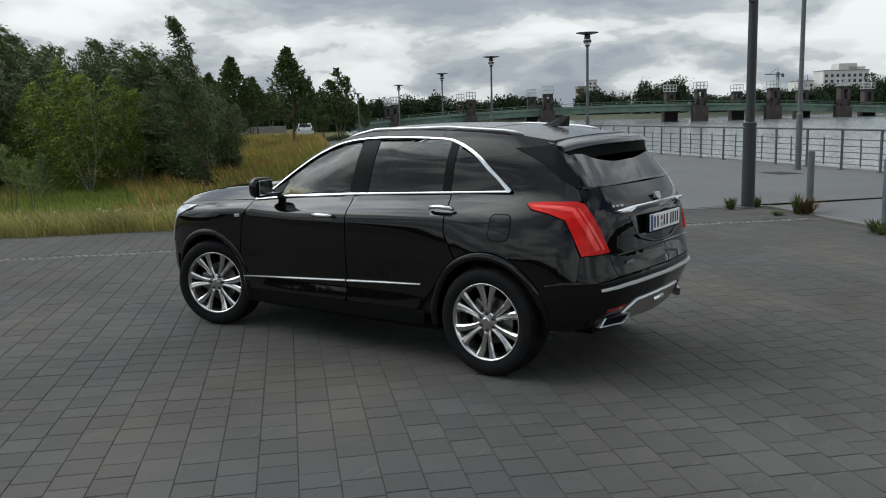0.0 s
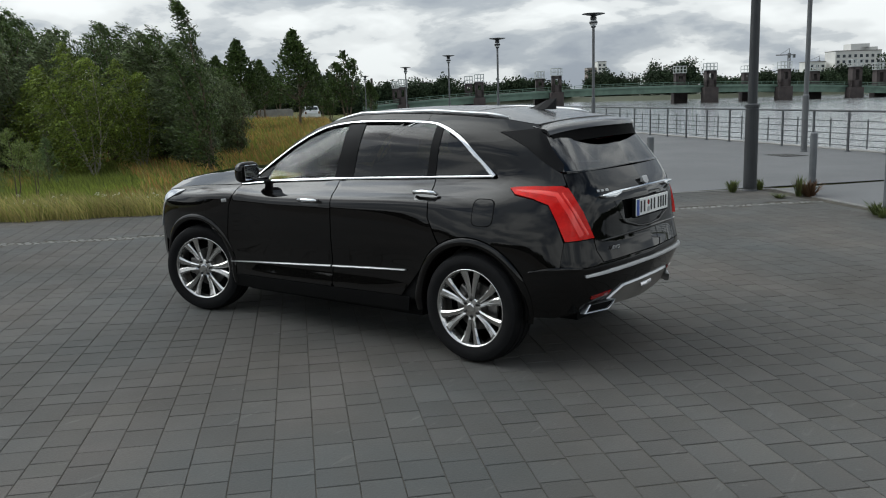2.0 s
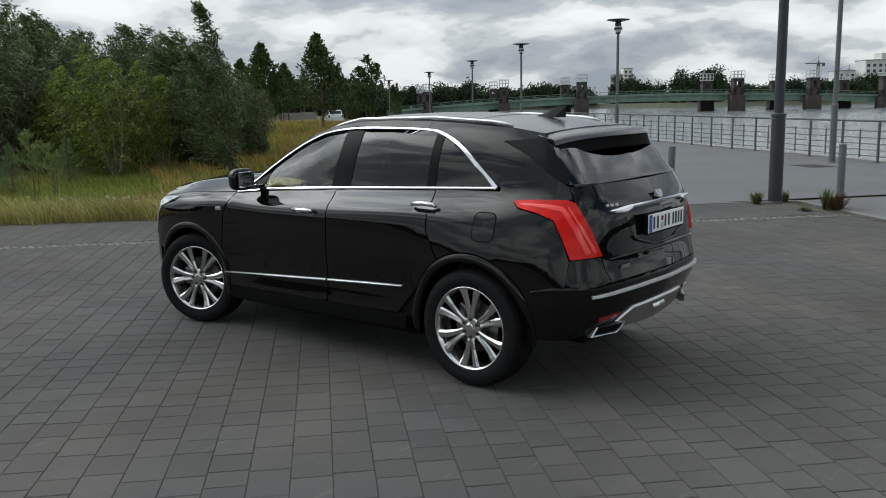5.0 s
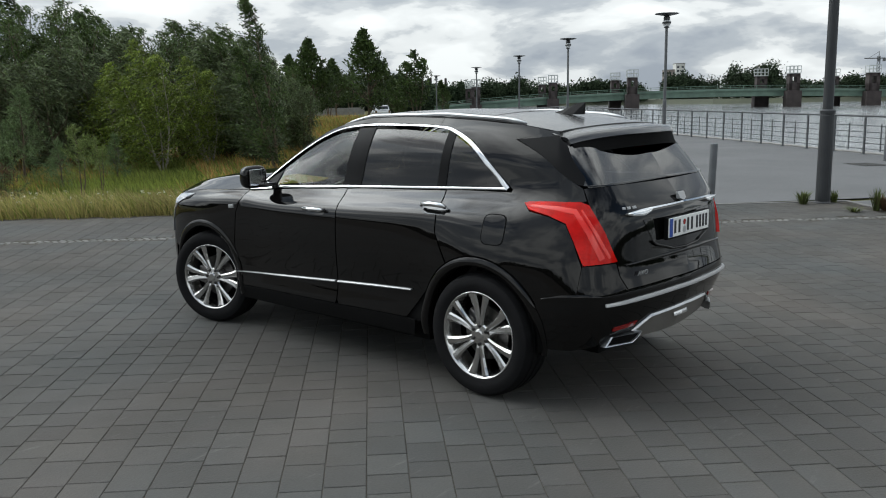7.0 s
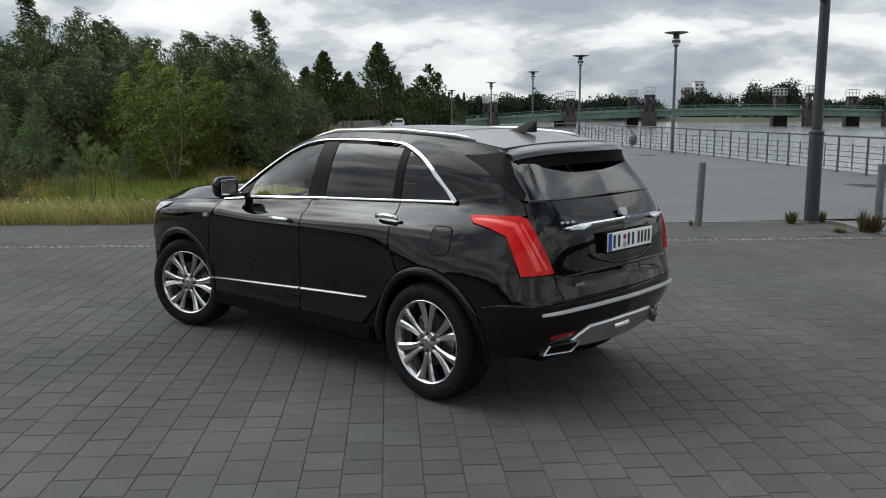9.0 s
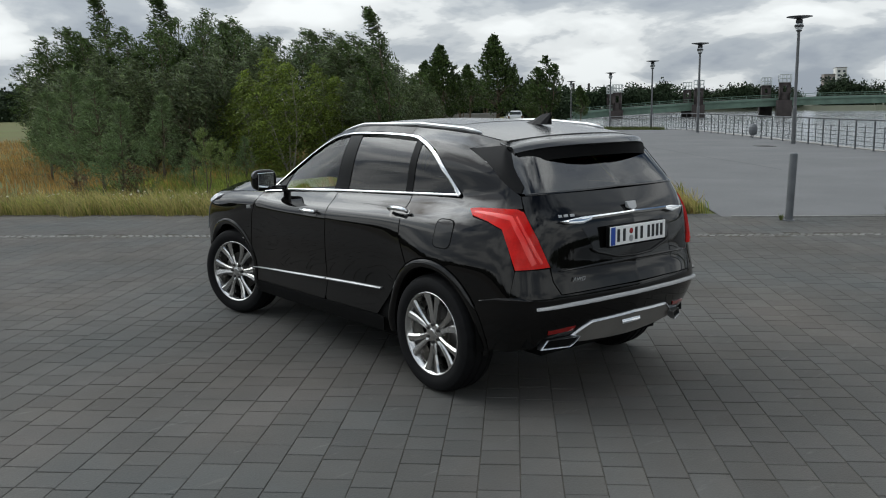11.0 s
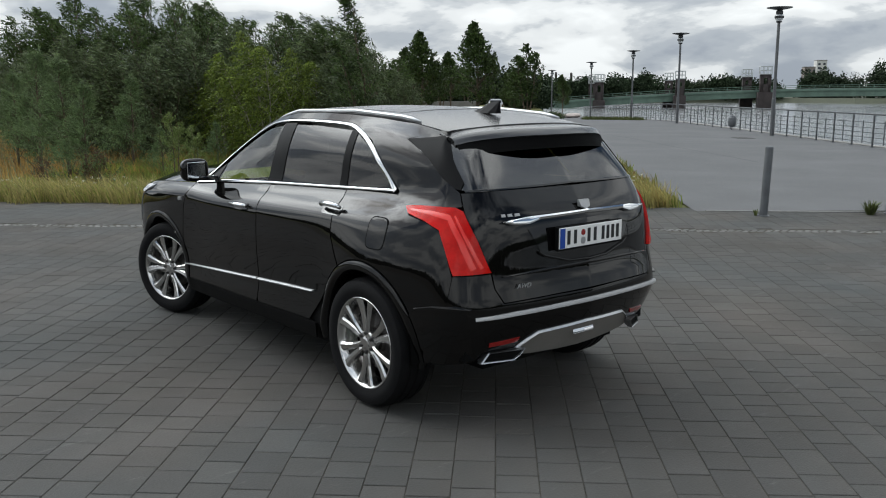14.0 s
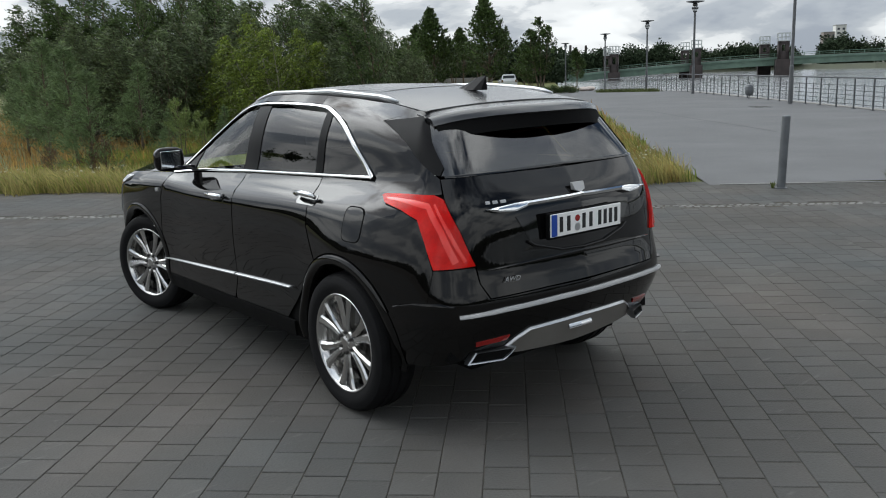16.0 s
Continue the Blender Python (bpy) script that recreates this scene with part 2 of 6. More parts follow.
FARLEAF = mat("far_leaf", (0.030, 0.045, 0.023), 0.8, var=0.3, scale=0.05, fine=0.6, rand="island", rvar=0.4, spec=0.1)
STRAW = mat("dry_grass", (0.33, 0.285, 0.10), 0.8, var=0.3, scale=0.6, fine=6, rand="island", rvar=0.45, trans=0.35)
GREENG = mat("green_grass", (0.18, 0.22, 0.036), 0.7, var=0.3, scale=0.5, fine=6, rand="island", rvar=0.45, trans=0.35)
RUSTG = mat("rust_grass", (0.34, 0.205, 0.062), 0.8, var=0.3, scale=0.5, fine=6, rand="island", rvar=0.4, trans=0.3)
WEEDG = mat("weed_leaf", (0.085, 0.105, 0.030), 0.7, var=0.3, scale=0.5, fine=6, rand="island", rvar=0.4, trans=0.3)
FLOWER = mat("white_flower", (0.65, 0.64, 0.5), 0.7, var=0.1)


def water_mat():
    m = mat("river_water", (0.28, 0.292, 0.292), 0.10, var=0.2, scale=0.02, fine=0.3)
    T = m.node_tree
    b = T.nodes["Principled BSDF"]
    co = T.nodes.new("ShaderNodeTexCoord")
    mp = T.nodes.new("ShaderNodeMapping")
    mp.inputs["Rotation"].default_value = (0, 0, radians(20))
    mp.inputs["Scale"].default_value = (0.5, 1.6, 1)
    n = T.nodes.new("ShaderNodeTexNoise")
    n.inputs["Scale"].default_value, n.inputs["Detail"].default_value, n.inputs["Roughness"].default_value = 0.9, 6, 0.6
    T.links.new(co.outputs["Object"], mp.inputs["Vector"])
    T.links.new(mp.outputs[0], n.inputs["Vector"])
    bp = T.nodes.new("ShaderNodeBump")
    bp.inputs["Strength"].default_value, bp.inputs["Distance"].default_value = 0.55, 0.3
    T.links.new(n.outputs["Fac"], bp.inputs["Height"])
    T.links.new(bp.outputs[0], b.inputs["Normal"])
    return m


WATER = water_mat()


# ---- mesh helpers ----
def part(name, bm, material, parent=None, label="", smooth=False, at=None):
    """Links a bmesh, or vertices and faces, as one mesh object, under a thing if one is given."""
    me = bpy.data.meshes.new(name)
    if isinstance(bm, tuple):
        me.from_pydata([tuple(v) for v in bm[0]], [], [tuple(f) for f in bm[1]])
    else:
        bm.to_mesh(me)
        bm.free()
    for m in (material if isinstance(material, (list, tuple)) else [material]):
        me.materials.append(m)
    if smooth:
        me.polygons.foreach_set("use_smooth", [True] * len(me.polygons))
    ob = new(name, me)
    if parent is not None:
        ob.parent = parent
    if at is not None:
        ob.matrix_basis = at
    if label:
        ob["label"] = label
    return ob


def cut_sharp(ob, degrees=35):
    ob.data.set_sharp_from_angle(angle=radians(degrees))
    return ob


def thing(name, at, label, category, group="", kind=""):
    ob = new(name)
    ob.matrix_basis = at
    return tagged(ob, label, category, group, kind)


def box(bm, lo, hi, bevel=0.0, m=None):
    c = [(a + b) / 2 for a, b in zip(lo, hi)]
    s = [abs(b - a) for a, b in zip(lo, hi)]
    g = bmesh.ops.create_cube(bm, size=1, matrix=Matrix.Translation(c) @ Matrix.Diagonal((*s, 1)))
    if bevel:
        es = list({e for v in g["verts"] for e in v.link_edges})
        g = bmesh.ops.bevel(bm, geom=es, offset=bevel, segments=2, affect="EDGES", profile=0.5)
    if m is not None:
        bmesh.ops.transform(bm, matrix=m, verts=list({v for f in g.get("faces", []) for v in f.verts} | set(v for v in g["verts"] if v.is_valid)))
    return bm


def boxes(*spans, bevel=0.0):
    bm = bmesh.new()
    for lo, hi in spans:
        box(bm, lo, hi, bevel)
    return bm


def lathe(bm, prof, n=24, axis="z", m=Matrix()):
    """Turns a profile of (radius, height) round an axis."""
    rows = []
    for r, h in prof:
        row = []
        for i in range(n):
            a = 2 * math.pi * i / n
            p = (r * math.cos(a), r * math.sin(a), h) if axis == "z" else (h, r * math.cos(a), r * math.sin(a))
            row.append(bm.verts.new(m @ Vector(p)))
        rows.append(row)
    for a, b in zip(rows, rows[1:]):
        for i in range(n):
            j = (i + 1) % n
            bm.faces.new((a[i], a[j], b[j], b[i]))
    for row, (r, h) in ((rows[0], prof[0]), (rows[-1], prof[-1])):
        if r > 1e-4 and r < 0.6:
            bm.faces.new(row)
    return bm


def tube(bm, pts, radii, n=6, flat=1.0):
    """A tube along points; radii one or one for each point."""
    pts = [Vector(p) for p in pts]
    if not isinstance(radii, (list, tuple)):
        radii = [radii] * len(pts)
    rows = []
    side = None
    for i, p in enumerate(pts):
        d = (pts[min(i + 1, len(pts) - 1)] - pts[max(i - 1, 0)]).normalized()
        if side is None:
            side = d.cross(Vector((0, 0, 1)) if abs(d.z) < 0.9 else Vector((1, 0, 0))).normalized()
        side = (side - d * side.dot(d)).normalized()
        up_ = d.cross(side)
        rows.append([bm.verts.new(p + radii[i] * (math.cos(2 * math.pi * k / n) * side + flat * math.sin(2 * math.pi * k / n) * up_)) for k in range(n)])
    for a, b in zip(rows, rows[1:]):
        for k in range(n):
            bm.faces.new((a[k], a[(k + 1) % n], b[(k + 1) % n], b[k]))
    bm.faces.new(rows[0][::-1])
    bm.faces.new(rows[-1])
    return bm


R2 = math.sqrt(0.5)


def uv(u, v, z=0.0):
    """A place by metres along the promenade (u) and across it towards the water (v)."""
    return (R2 * (u + v), R2 * (u - v), z)


PA = radians(48.92)
QV = -1.95   # the quay lies this much nearer


def quay(u, v, z=0.0):
    """A place by metres along the quay (u) and towards the water (v)."""
    v += QV
    return (u * math.cos(PA) + v * math.sin(PA), u * math.sin(PA) - v * math.cos(PA), z)


QUAY = Matrix(((math.cos(PA), math.sin(PA), 0, QV * math.sin(PA)), (math.sin(PA), -math.cos(PA), 0, -QV * math.cos(PA)), (0, 0, 1, 0), (0, 0, 0, 1)))
EYE0 = Vector((-5.681, -3.164, 0))


def bearing(deg, dist, z=0.0):
    return (EYE0.x + dist * math.cos(radians(deg)), EYE0.y + dist * math.sin(radians(deg)), z)




def sheet(name, spans, z, material, label, category="", holes=0, kind="structure"):
    """Flat slabs given by (u0, u1, v0, v1), joined into one."""
    vs, fs = [], []
    for u0, u1, v0, v1 in spans:
        k = len(vs)
        vs += [uv(u0, v0, z), uv(u0, v1, z), uv(u1, v1, z), uv(u1, v0, z)]
        fs.append((k, k + 1, k + 2, k + 3))
    return tagged(part(name, (vs, fs), material), label, category or name, kind=kind)


# ---- ground, promenade, river ----
EDGE_U, GUT_U, VERGE_V, FENCE_V, WALK_V = 8.5, 6.1, 3.15, 15.65, 6.41


def drop(u):
    """The promenade falls gently towards its far end."""
    return -0.02 * max(0, min(u, 148) - 52)


def brim(u):
    """The asphalt's inland edge: a verge beside the square, then the asphalt widens."""
    f = min(1, max(0, (u - 26) / 11))
    return 3.0 - 3.2 * f * f * (3 - 2 * f) + 0.03 * max(0, u - 66)


def lie(x, y):
    """The meadow's height: level with the pavers at its rim, then a bank down to a hollow."""
    u, v = R2 * (x + y), R2 * (x - y)
    d = min(u - EDGE_U, brim(u) + 0.15 - v)
    f = min(1, max(0, (d - 0.5) / 4.8))
    f = f * f * (3 - 2 * f)
    beside = min(1, max(0, (v + 4) / 4))
    return -0.03 + drop(u) * beside - 1.3 * f * min(1, max(0, (75 - u) / 30)) + 0.05 * noise.noise((x * 0.3, y * 0.3, 0)) * min(1, max(0, d))


vs, fs = [], []
us = [-3000, -300, -40, 0, 8.2, 8.5, 9, 9.6] + [10.2 + 0.8 * i for i in range(20)] + [27 + 2 * i for i in range(26)] + [85, 100, 200, 600, 3000]
ws = [-3000, -600, -200, -120] + [-90 + 3 * i for i in range(24)] + [-19 + i for i in range(20)] + [1.5, 2.0, 2.4, 2.8, 3.1, 3.4, 4]
for u in us:
    for w in ws:
        p = uv(u, w)
        z = lie(p[0], p[1]) if u >= 8.5 and w > -130 and u < 120 else (-0.035 if u < 8.5 else -1.23 if u < 70 else -0.1)
        vs.append((p[0], p[1], z))
for i in range(len(us) - 1):
    for j in range(len(ws) - 1):
        a = i * len(ws) + j
        fs.append((a, a + 1, a + len(ws) + 1, a + len(ws)))
k = len(vs)
reach = (-600, 8, 30, 52, 75, 100, 148)
for u in reach:
    vs += [uv(u, 3.9, -0.034 + drop(u)), quay(u, 15.9, -0.034 + drop(u))]
fs += [(k + 2 * i, k + 2 * i + 2, k + 2 * i + 3, k + 2 * i + 1) for i in range(len(reach) - 1)]
tagged(part("ground", (vs, fs), EARTH, smooth=True), "dry meadow ground falling into a shallow hollow", "ground", kind="structure")
# unseen bare stretch past the pavers is added to keep door reflections dark
sheet("paving_bed", [(-120, EDGE_U - 0.02, -140, VERGE_V), (-120, 8.12, VERGE_V, WALK_V)], -0.0045, JOINT, "sandy bed with dark joints between grey pavers", "paving")
vs, fs = [uv(-60, WALK_V, -0.004), quay(-60, 15.95, -0.004), uv(8.14, WALK_V, -0.004), quay(8.14, 15.95, -0.004), uv(8.14, 3.0, -0.004)], [(0, 2, 3, 1)]
reach = [8.14] + [12 + 2 * i for i in range(27)] + [66 + 6 * i for i in range(14)]
k = len(vs)
for u in reach:
    wob = 0.10 * math.sin(u * 1.3) + 0.07 * math.sin(u * 3.1) if 10 < u else 0
    vs += [uv(u, brim(u) + wob, drop(u) - 0.004), quay(u, 15.95, drop(u) - 0.004)]
fs += [(k + 2 * i, k + 2 * i + 2, k + 2 * i + 3, k + 2 * i + 1) for i in range(len(reach) - 1)]
tagged(part("promenade", (vs, fs), ASPHALT), "smooth grey asphalt promenade beside the river", "pavement", kind="structure")
q = bmesh.new()
box(q, (-90, 15.9, -0.03), (52, 16.25, 0.02), 0.012)
box(q, (-90, 15.94, -3.0), (52, 16.2, -0.03))
far = bmesh.new()
box(far, (52, 15.9, -0.03), (148, 16.25, 0.02), 0.012)
for p in far.verts:
    p.co.z += drop(p.co.x)
box(far, (52, 15.94, -3.0), (148, 16.2, -1.97))
fill = [far.verts.new(c) for c in ((52, 15.94, -0.03), (148, 15.94, -1.95), (148, 15.94, -2.2), (52, 15.94, -2.2), (52, 16.2, -0.03), (148, 16.2, -1.95), (148, 16.2, -2.2), (52, 16.2, -2.2))]
far.faces.new(fill[:4])
far.faces.new(fill[4:])
bmesh.ops.transform(far, matrix=QUAY, verts=far.verts)
bmesh.ops.recalc_face_normals(far, faces=far.faces)
tagged(part("quay_wall", far, CONCRETE), "grey concrete quay edge falling towards the bridge", "quay wall", kind="structure")
bmesh.ops.transform(q, matrix=QUAY, verts=q.verts)
bmesh.ops.recalc_face_normals(q, faces=q.faces)
tagged(part("quay_wall", q, CONCRETE), "grey concrete quay edge above the river", "quay wall", kind="structure")
vs = [quay(-2500, 16.0, -2.3), quay(-2500, 2500, -2.3), quay(2500, 2500, -2.3), quay(2500, 16.0, -2.3)]
tagged(part("water", (vs, [(0, 1, 2, 3)]), WATER), "rippled grey river reflecting the cloudy sky", "river", kind="structure")
k = bmesh.new()
box(k, (-30, WALK_V - 0.06, -0.03), (8.14, WALK_V + 0.03, 0.012), 0.006)
box(k, (8.08, VERGE_V, -0.03), (8.16, WALK_V - 0.06, 0.012), 0.006)
bmesh.ops.transform(k, matrix=Matrix(((R2, R2, 0, 0), (R2, -R2, 0, 0), (0, 0, 1, 0), (0, 0, 0, 1))), verts=k.verts)
tagged(part("kerb", k, SETT), "low pale kerb between pavers and asphalt", "kerb", kind="structure")

# thin tar line and iron cover in the asphalt
rnd = random.Random(4)
pts = []
for i in range(15):
    f = i / 14
    u = 32.5 + (17.9 - 32.5) * f ** 0.9
    v = 4.35 + 2.2 * f ** 0.8 + 0.06 * math.sin(9 * f)
    pts.append((u, v))
vs, fs = [], []
for i, (u, v) in enumerate(pts):
    w = 0.035
    vs += [uv(u, v - w, 0.0), uv(u, v + w, 0.0)]
    if i:
        fs.append((2 * i - 2, 2 * i - 1, 2 * i + 1, 2 * i))
tagged(part("tar_line", (vs, fs), CRACK), "dark tar line across the grey asphalt", "tar line", kind="structure")
cov = thing("drain_cover", pose(*quay(14.3, 13.6, 0), rz=48.92), "rusty iron drain cover set in the asphalt", "drain cover")
part("frame", boxes(((-0.45, -0.35, -0.03), (0.45, 0.35, 0.003)), bevel=0.002), IRON, cov)
for i in range(6):
    part("bar", boxes(((-0.40, -0.29 + i * 0.1, 0.0), (0.40, -0.22 + i * 0.1, 0.009))), IRON, cov)
copy_thing(cov, pose(*quay(29.9, 13.4, 0), rz=48.92))


# ---- railing, lamps, bollards ----
BAY = 1.515


def railing_bay(at):
    bay = thing("railing_bay", at, "galvanised steel railing bay with thin horizontal bars", "railing", "railing along the quay")
    L = BAY
    part("post", boxes(((-0.034, -0.02, 0), (0.034, 0.02, 1.06)), ((-0.07, -0.06, 0), (0.07, 0.06, 0.012)), bevel=0.003), RAIL, bay)
    part("handrail", tube(bmesh.new(), [(0, 0, 1.09), (L, 0, 1.09)], 0.028, 8), RAIL, bay)
    part("thin_post", boxes(((L / 2 - 0.018, -0.012, 0.10), (L / 2 + 0.018, 0.012, 0.88))), RAIL, bay)
    for z in (0.16, 0.32, 0.48, 0.64, 0.82):
        part("bar", tube(bmesh.new(), [(0.03, 0, z), (L - 0.03, 0, z)], 0.013, 6), RAIL, bay)
    return bay


first = railing_bay(pose(*quay(3.97, FENCE_V, 0.0), rz=48.92))
for i in range(1, 57):
    u = 3.97 + BAY * i
    tip = math.degrees(math.atan(0.02)) if u > 52 else 0
    copy_thing(first, pose(*quay(u, FENCE_V, drop(u)), rz=48.92) @ pose(0, 0, 0, ry=tip))


def lamp_post(at):
    lamp = thing("street_lamp", at, "tall slim grey lamp post with a flat disc head", "street lamp", "lamps along the promenade")
    part("pole", lathe(bmesh.new(), [(0.10, 0), (0.10, 0.02), (0.085, 0.03), (0.085, 1.55), (0.065, 1.60), (0.06, 4.72)], 16), LAMPGREY, lamp, smooth=False)
    part("collar", lathe(bmesh.new(), [(0.06, 4.72), (0.12, 4.74), (0.12, 4.78), (0.09, 4.80)], 16), POST, lamp)
    part("lantern", lathe(bmesh.new(), [(0.09, 4.80), (0.155, 4.85), (0.165, 5.04), (0.12, 5.07)], 16), LAMPGLASS, lamp, "clear glass lantern", smooth=True)
    part("shutter", lathe(bmesh.new(), [(0.10, 4.89), (0.185, 4.91), (0.19, 4.99), (0.10, 5.01)], 16), POST, lamp)
    part("neck", lathe(bmesh.new(), [(0.13, 5.07), (0.14, 5.09), (0.14, 5.2), (0.10, 5.24)], 16), POST, lamp)
    part("disc", lathe(bmesh.new(), [(0.12, 5.24), (0.50, 5.32), (0.52, 5.34), (0.50, 5.355), (0.08, 5.39), (0.01, 5.4)], 28), POST, lamp, "wide flat dark disc", smooth=False)
    return lamp


LAMP_V = 15.1
l0 = lamp_post(pose(*quay(15.2, LAMP_V - 0.36, 0)))
l0.scale = (1, 1, 0.985)
for u, v in ((31.45, 15.1), (47.0, 15.0), (63.3, 15.5), (79.2, 14.7), (95.5, 12.7)):
    copy_thing(l0, pose(*quay(u, v, drop(u))))

mast = thing("mast", pose(9.82, 1.47, 0), "thick dark grey steel mast at the pavers' edge", "mast")
part("lower_tube", lathe(bmesh.new(), [(0.135, -0.02), (0.135, 0.01), (0.115, 0.03), (0.112, 1.42), (0.10, 1.45)], 20), POST, mast)
part("collar", lathe(bmesh.new(), [(0.10, 1.44), (0.12, 1.45), (0.12, 1.50), (0.095, 1.52)], 20), POST, mast)
part("upper_tube", lathe(bmesh.new(), [(0.082, 1.50), (0.074, 5.0), (0.066, 9.0), (0.02, 9.02)], 20), POST, mast)
part("hatch", boxes(((-0.125, -0.05, 3.55), (-0.08, 0.05, 3.72)), bevel=0.008), POST, mast)


def bollard(at):
    b = thing("bollard", at, "slim grey galvanised steel bollard", "bollard", "bollards at the pavers' edge")
    part("tube", lathe(bmesh.new(), [(0.058, -0.05), (0.058, 1.015), (0.050, 1.03), (0.01, 1.033)], 18), STEEL, b)
    part("foot_ring", lathe(bmesh.new(), [(0.085, 0.0), (0.085, 0.012), (0.058, 0.016)], 18), STEEL, b)
    return b


b0 = bollard(pose(8.16, 2.65, 0, 1.2, 0.8, 0))
copy_thing(b0, pose(9.60, 0.38, 0))
copy_thing(b0, pose(7.62, -1.10, 0))


bag = thing("litter_bin", pose(*quay(37.6, 15.35, 0), rz=48.92), "small grey steel litter bin on a post beside the railing", "litter bin")
part("post", lathe(bmesh.new(), [(0.025, 0), (0.025, 0.8)], 10), STEEL, bag)
part("drum", lathe(bmesh.new(), [(0.06, 0.14), (0.14, 0.17), (0.19, 0.26), (0.205, 0.42), (0.19, 0.58), (0.13, 0.68), (0.03, 0.71)], 20), STEEL, bag)

# ---- bridge ----
FWD = Vector((math.cos(radians(36.35)), math.sin(radians(36.35)), 0))
RGT = Vector((FWD.y, -FWD.x, 0))


def span(side, ahead, z=0.0):
    """A place by metres to the side of and ahead of the first eye."""
    p = EYE0 + FWD * ahead + RGT * side
    return Vector((p.x, p.y, z))


BD = lambda s: 195 + 0.16 * max(0, s)
deck_z = lambda s: 3.05 - 0.00062 * (s - 47) ** 2 if s < 47 else 3.05 - 0.00046 * (s - 47) ** 2
bridge = thing("bridge", pose(0, 0, 0), "long pale green steel girder bridge over the river", "bridge")


def ribbon(s0, s1, off0, off1, z0, z1, n=44):
    bm = bmesh.new()
    rows = []
    for i in range(n + 1):
        s = s0 + (s1 - s0) * i / n
        rows.append([bm.verts.new(span(s, BD(s) + o, deck_z(s) + z)) for o, z in ((off0, z0), (off1, z0), (off1, z1), (off0, z1))])
    for a, b in zip(rows, rows[1:]):
        for k_ in range(4):
            bm.faces.new((a[k_], a[(k_ + 1) % 4], b[(k_ + 1) % 4], b[k_]))
    bm.faces.new(rows[0])
    bm.faces.new(rows[-1][::-1])
    bmesh.ops.recalc_face_normals(bm, faces=bm.faces)
    return bm


BFAR = Matrix.Translation((EYE0.x, EYE0.y, 1.8)) @ Matrix.Scale(1.25, 4) @ Matrix.Translation((-EYE0.x, -EYE0.y, -1.8))
bridge.matrix_basis = BFAR
part("deck", ribbon(-60, 130, 0.9, 9, -0.6, -0.25), CONCRETE, bridge)
part("girder", ribbon(-60, 130, 0, 0.4, -2.0, -0.75), BRIDGE, bridge)
part("edge_beam", ribbon(-60, 130, -0.5, 0.9, -0.75, -0.3), BRIDGE, bridge)
part("top_rail", ribbon(-60, 130, -0.4, -0.3, 0.35, 0.45), BRIDGE, bridge)
part("mid_rail", ribbon(-60, 130, -0.4, -0.3, -0.02, 0.05), BRIDGE, bridge)
for i in range(64):
    s = -58 + i * 3
    p = span(s, BD(s) - 0.35)
    part("rail_post", boxes(((p.x - 0.06, p.y - 0.06, deck_z(s) - 0.3), (p.x + 0.06, p.y + 0.06, deck_z(s) + 0.4))), BRIDGE, bridge)


def tower(s, ahead, w, base, top, cage):
    """A brick pier with a rising block and a steel cage on it."""
    p = span(s, ahead)
    t = thing("bridge_tower", BFAR @ Matrix.Translation(p) @ pose(0, 0, 0, rz=-54), "dark brick bridge pier topped by a pale steel cage", "bridge pier", "piers of the bridge")
    dz = deck_z(s)
    part("pier", boxes(((-w * 0.62, -1.5, base), (w * 0.62, 1.5, dz - 0.8)), ((-w * 0.7, -1.7, base), (w * 0.7, 1.7, base + 0.6)), bevel=0.06), BRICK, t)
    part("shaft", boxes(((-w * 0.45, -1.2, dz - 0.8), (-w * 0.18, 1.2, top - cage)), ((w * 0.18, -1.2, dz - 0.8), (w * 0.45, 1.2, top - cage)), ((-w * 0.45, -1.2, top - cage - 0.7), (w * 0.45, 1.2, top - cage)), ((-w * 0.45, -1.2, dz - 0.8), (w * 0.45, 1.2, dz + 0.9)), bevel=0.04), BRICK, t)
    c = bmesh.new()
    z0 = top - cage
    for x in (-0.48, -0.16, 0.16, 0.48):
        for y in (-1.2, 1.2):
            box(c, (x * w - 0.06, y - 0.06, z0), (x * w + 0.06, y + 0.06, top))
    for z in (z0 + 0.1, z0 + cage * 0.5, top - 0.05):
        for y in (-1.2, 1.2):
            box(c, (-0.5 * w, y - 0.07, z - 0.07), (0.5 * w, y + 0.07, z + 0.07))
        for x in (-0.48, 0.48):
            box(c, (x * w - 0.06, -1.2, z - 0.07), (x * w + 0.06, 1.2, z + 0.07))
    part("cage", c, CAGE, t, "pale steel cage")
    return t


for px, top, w in ((691, 5.6, 1.6), (707, 5.8, 2.0), (822, 6.2, 1.9), (839, 6.4, 2.1), (950, 6.9, 2.1), (972, 7.3, 2.4), (1201, 7.3, 2.6), (1237, 7.6, 2.6), (1322, 7.0, 2.4), (1365, 7.5, 2.6), (1441, 7.0, 2.6), (1488, 7.6, 2.6), (1560, 6.9, 2.6)):
    s = (px - 784) / 1519 * 197
    s = (px - 784) / 1519 * BD(s)
    tower(s, BD(s) - (1.4 if px in (707, 839, 972, 1237, 1365, 1488) else -7), w, -2.0 if s > -10 else -0.5, top, 1.7)

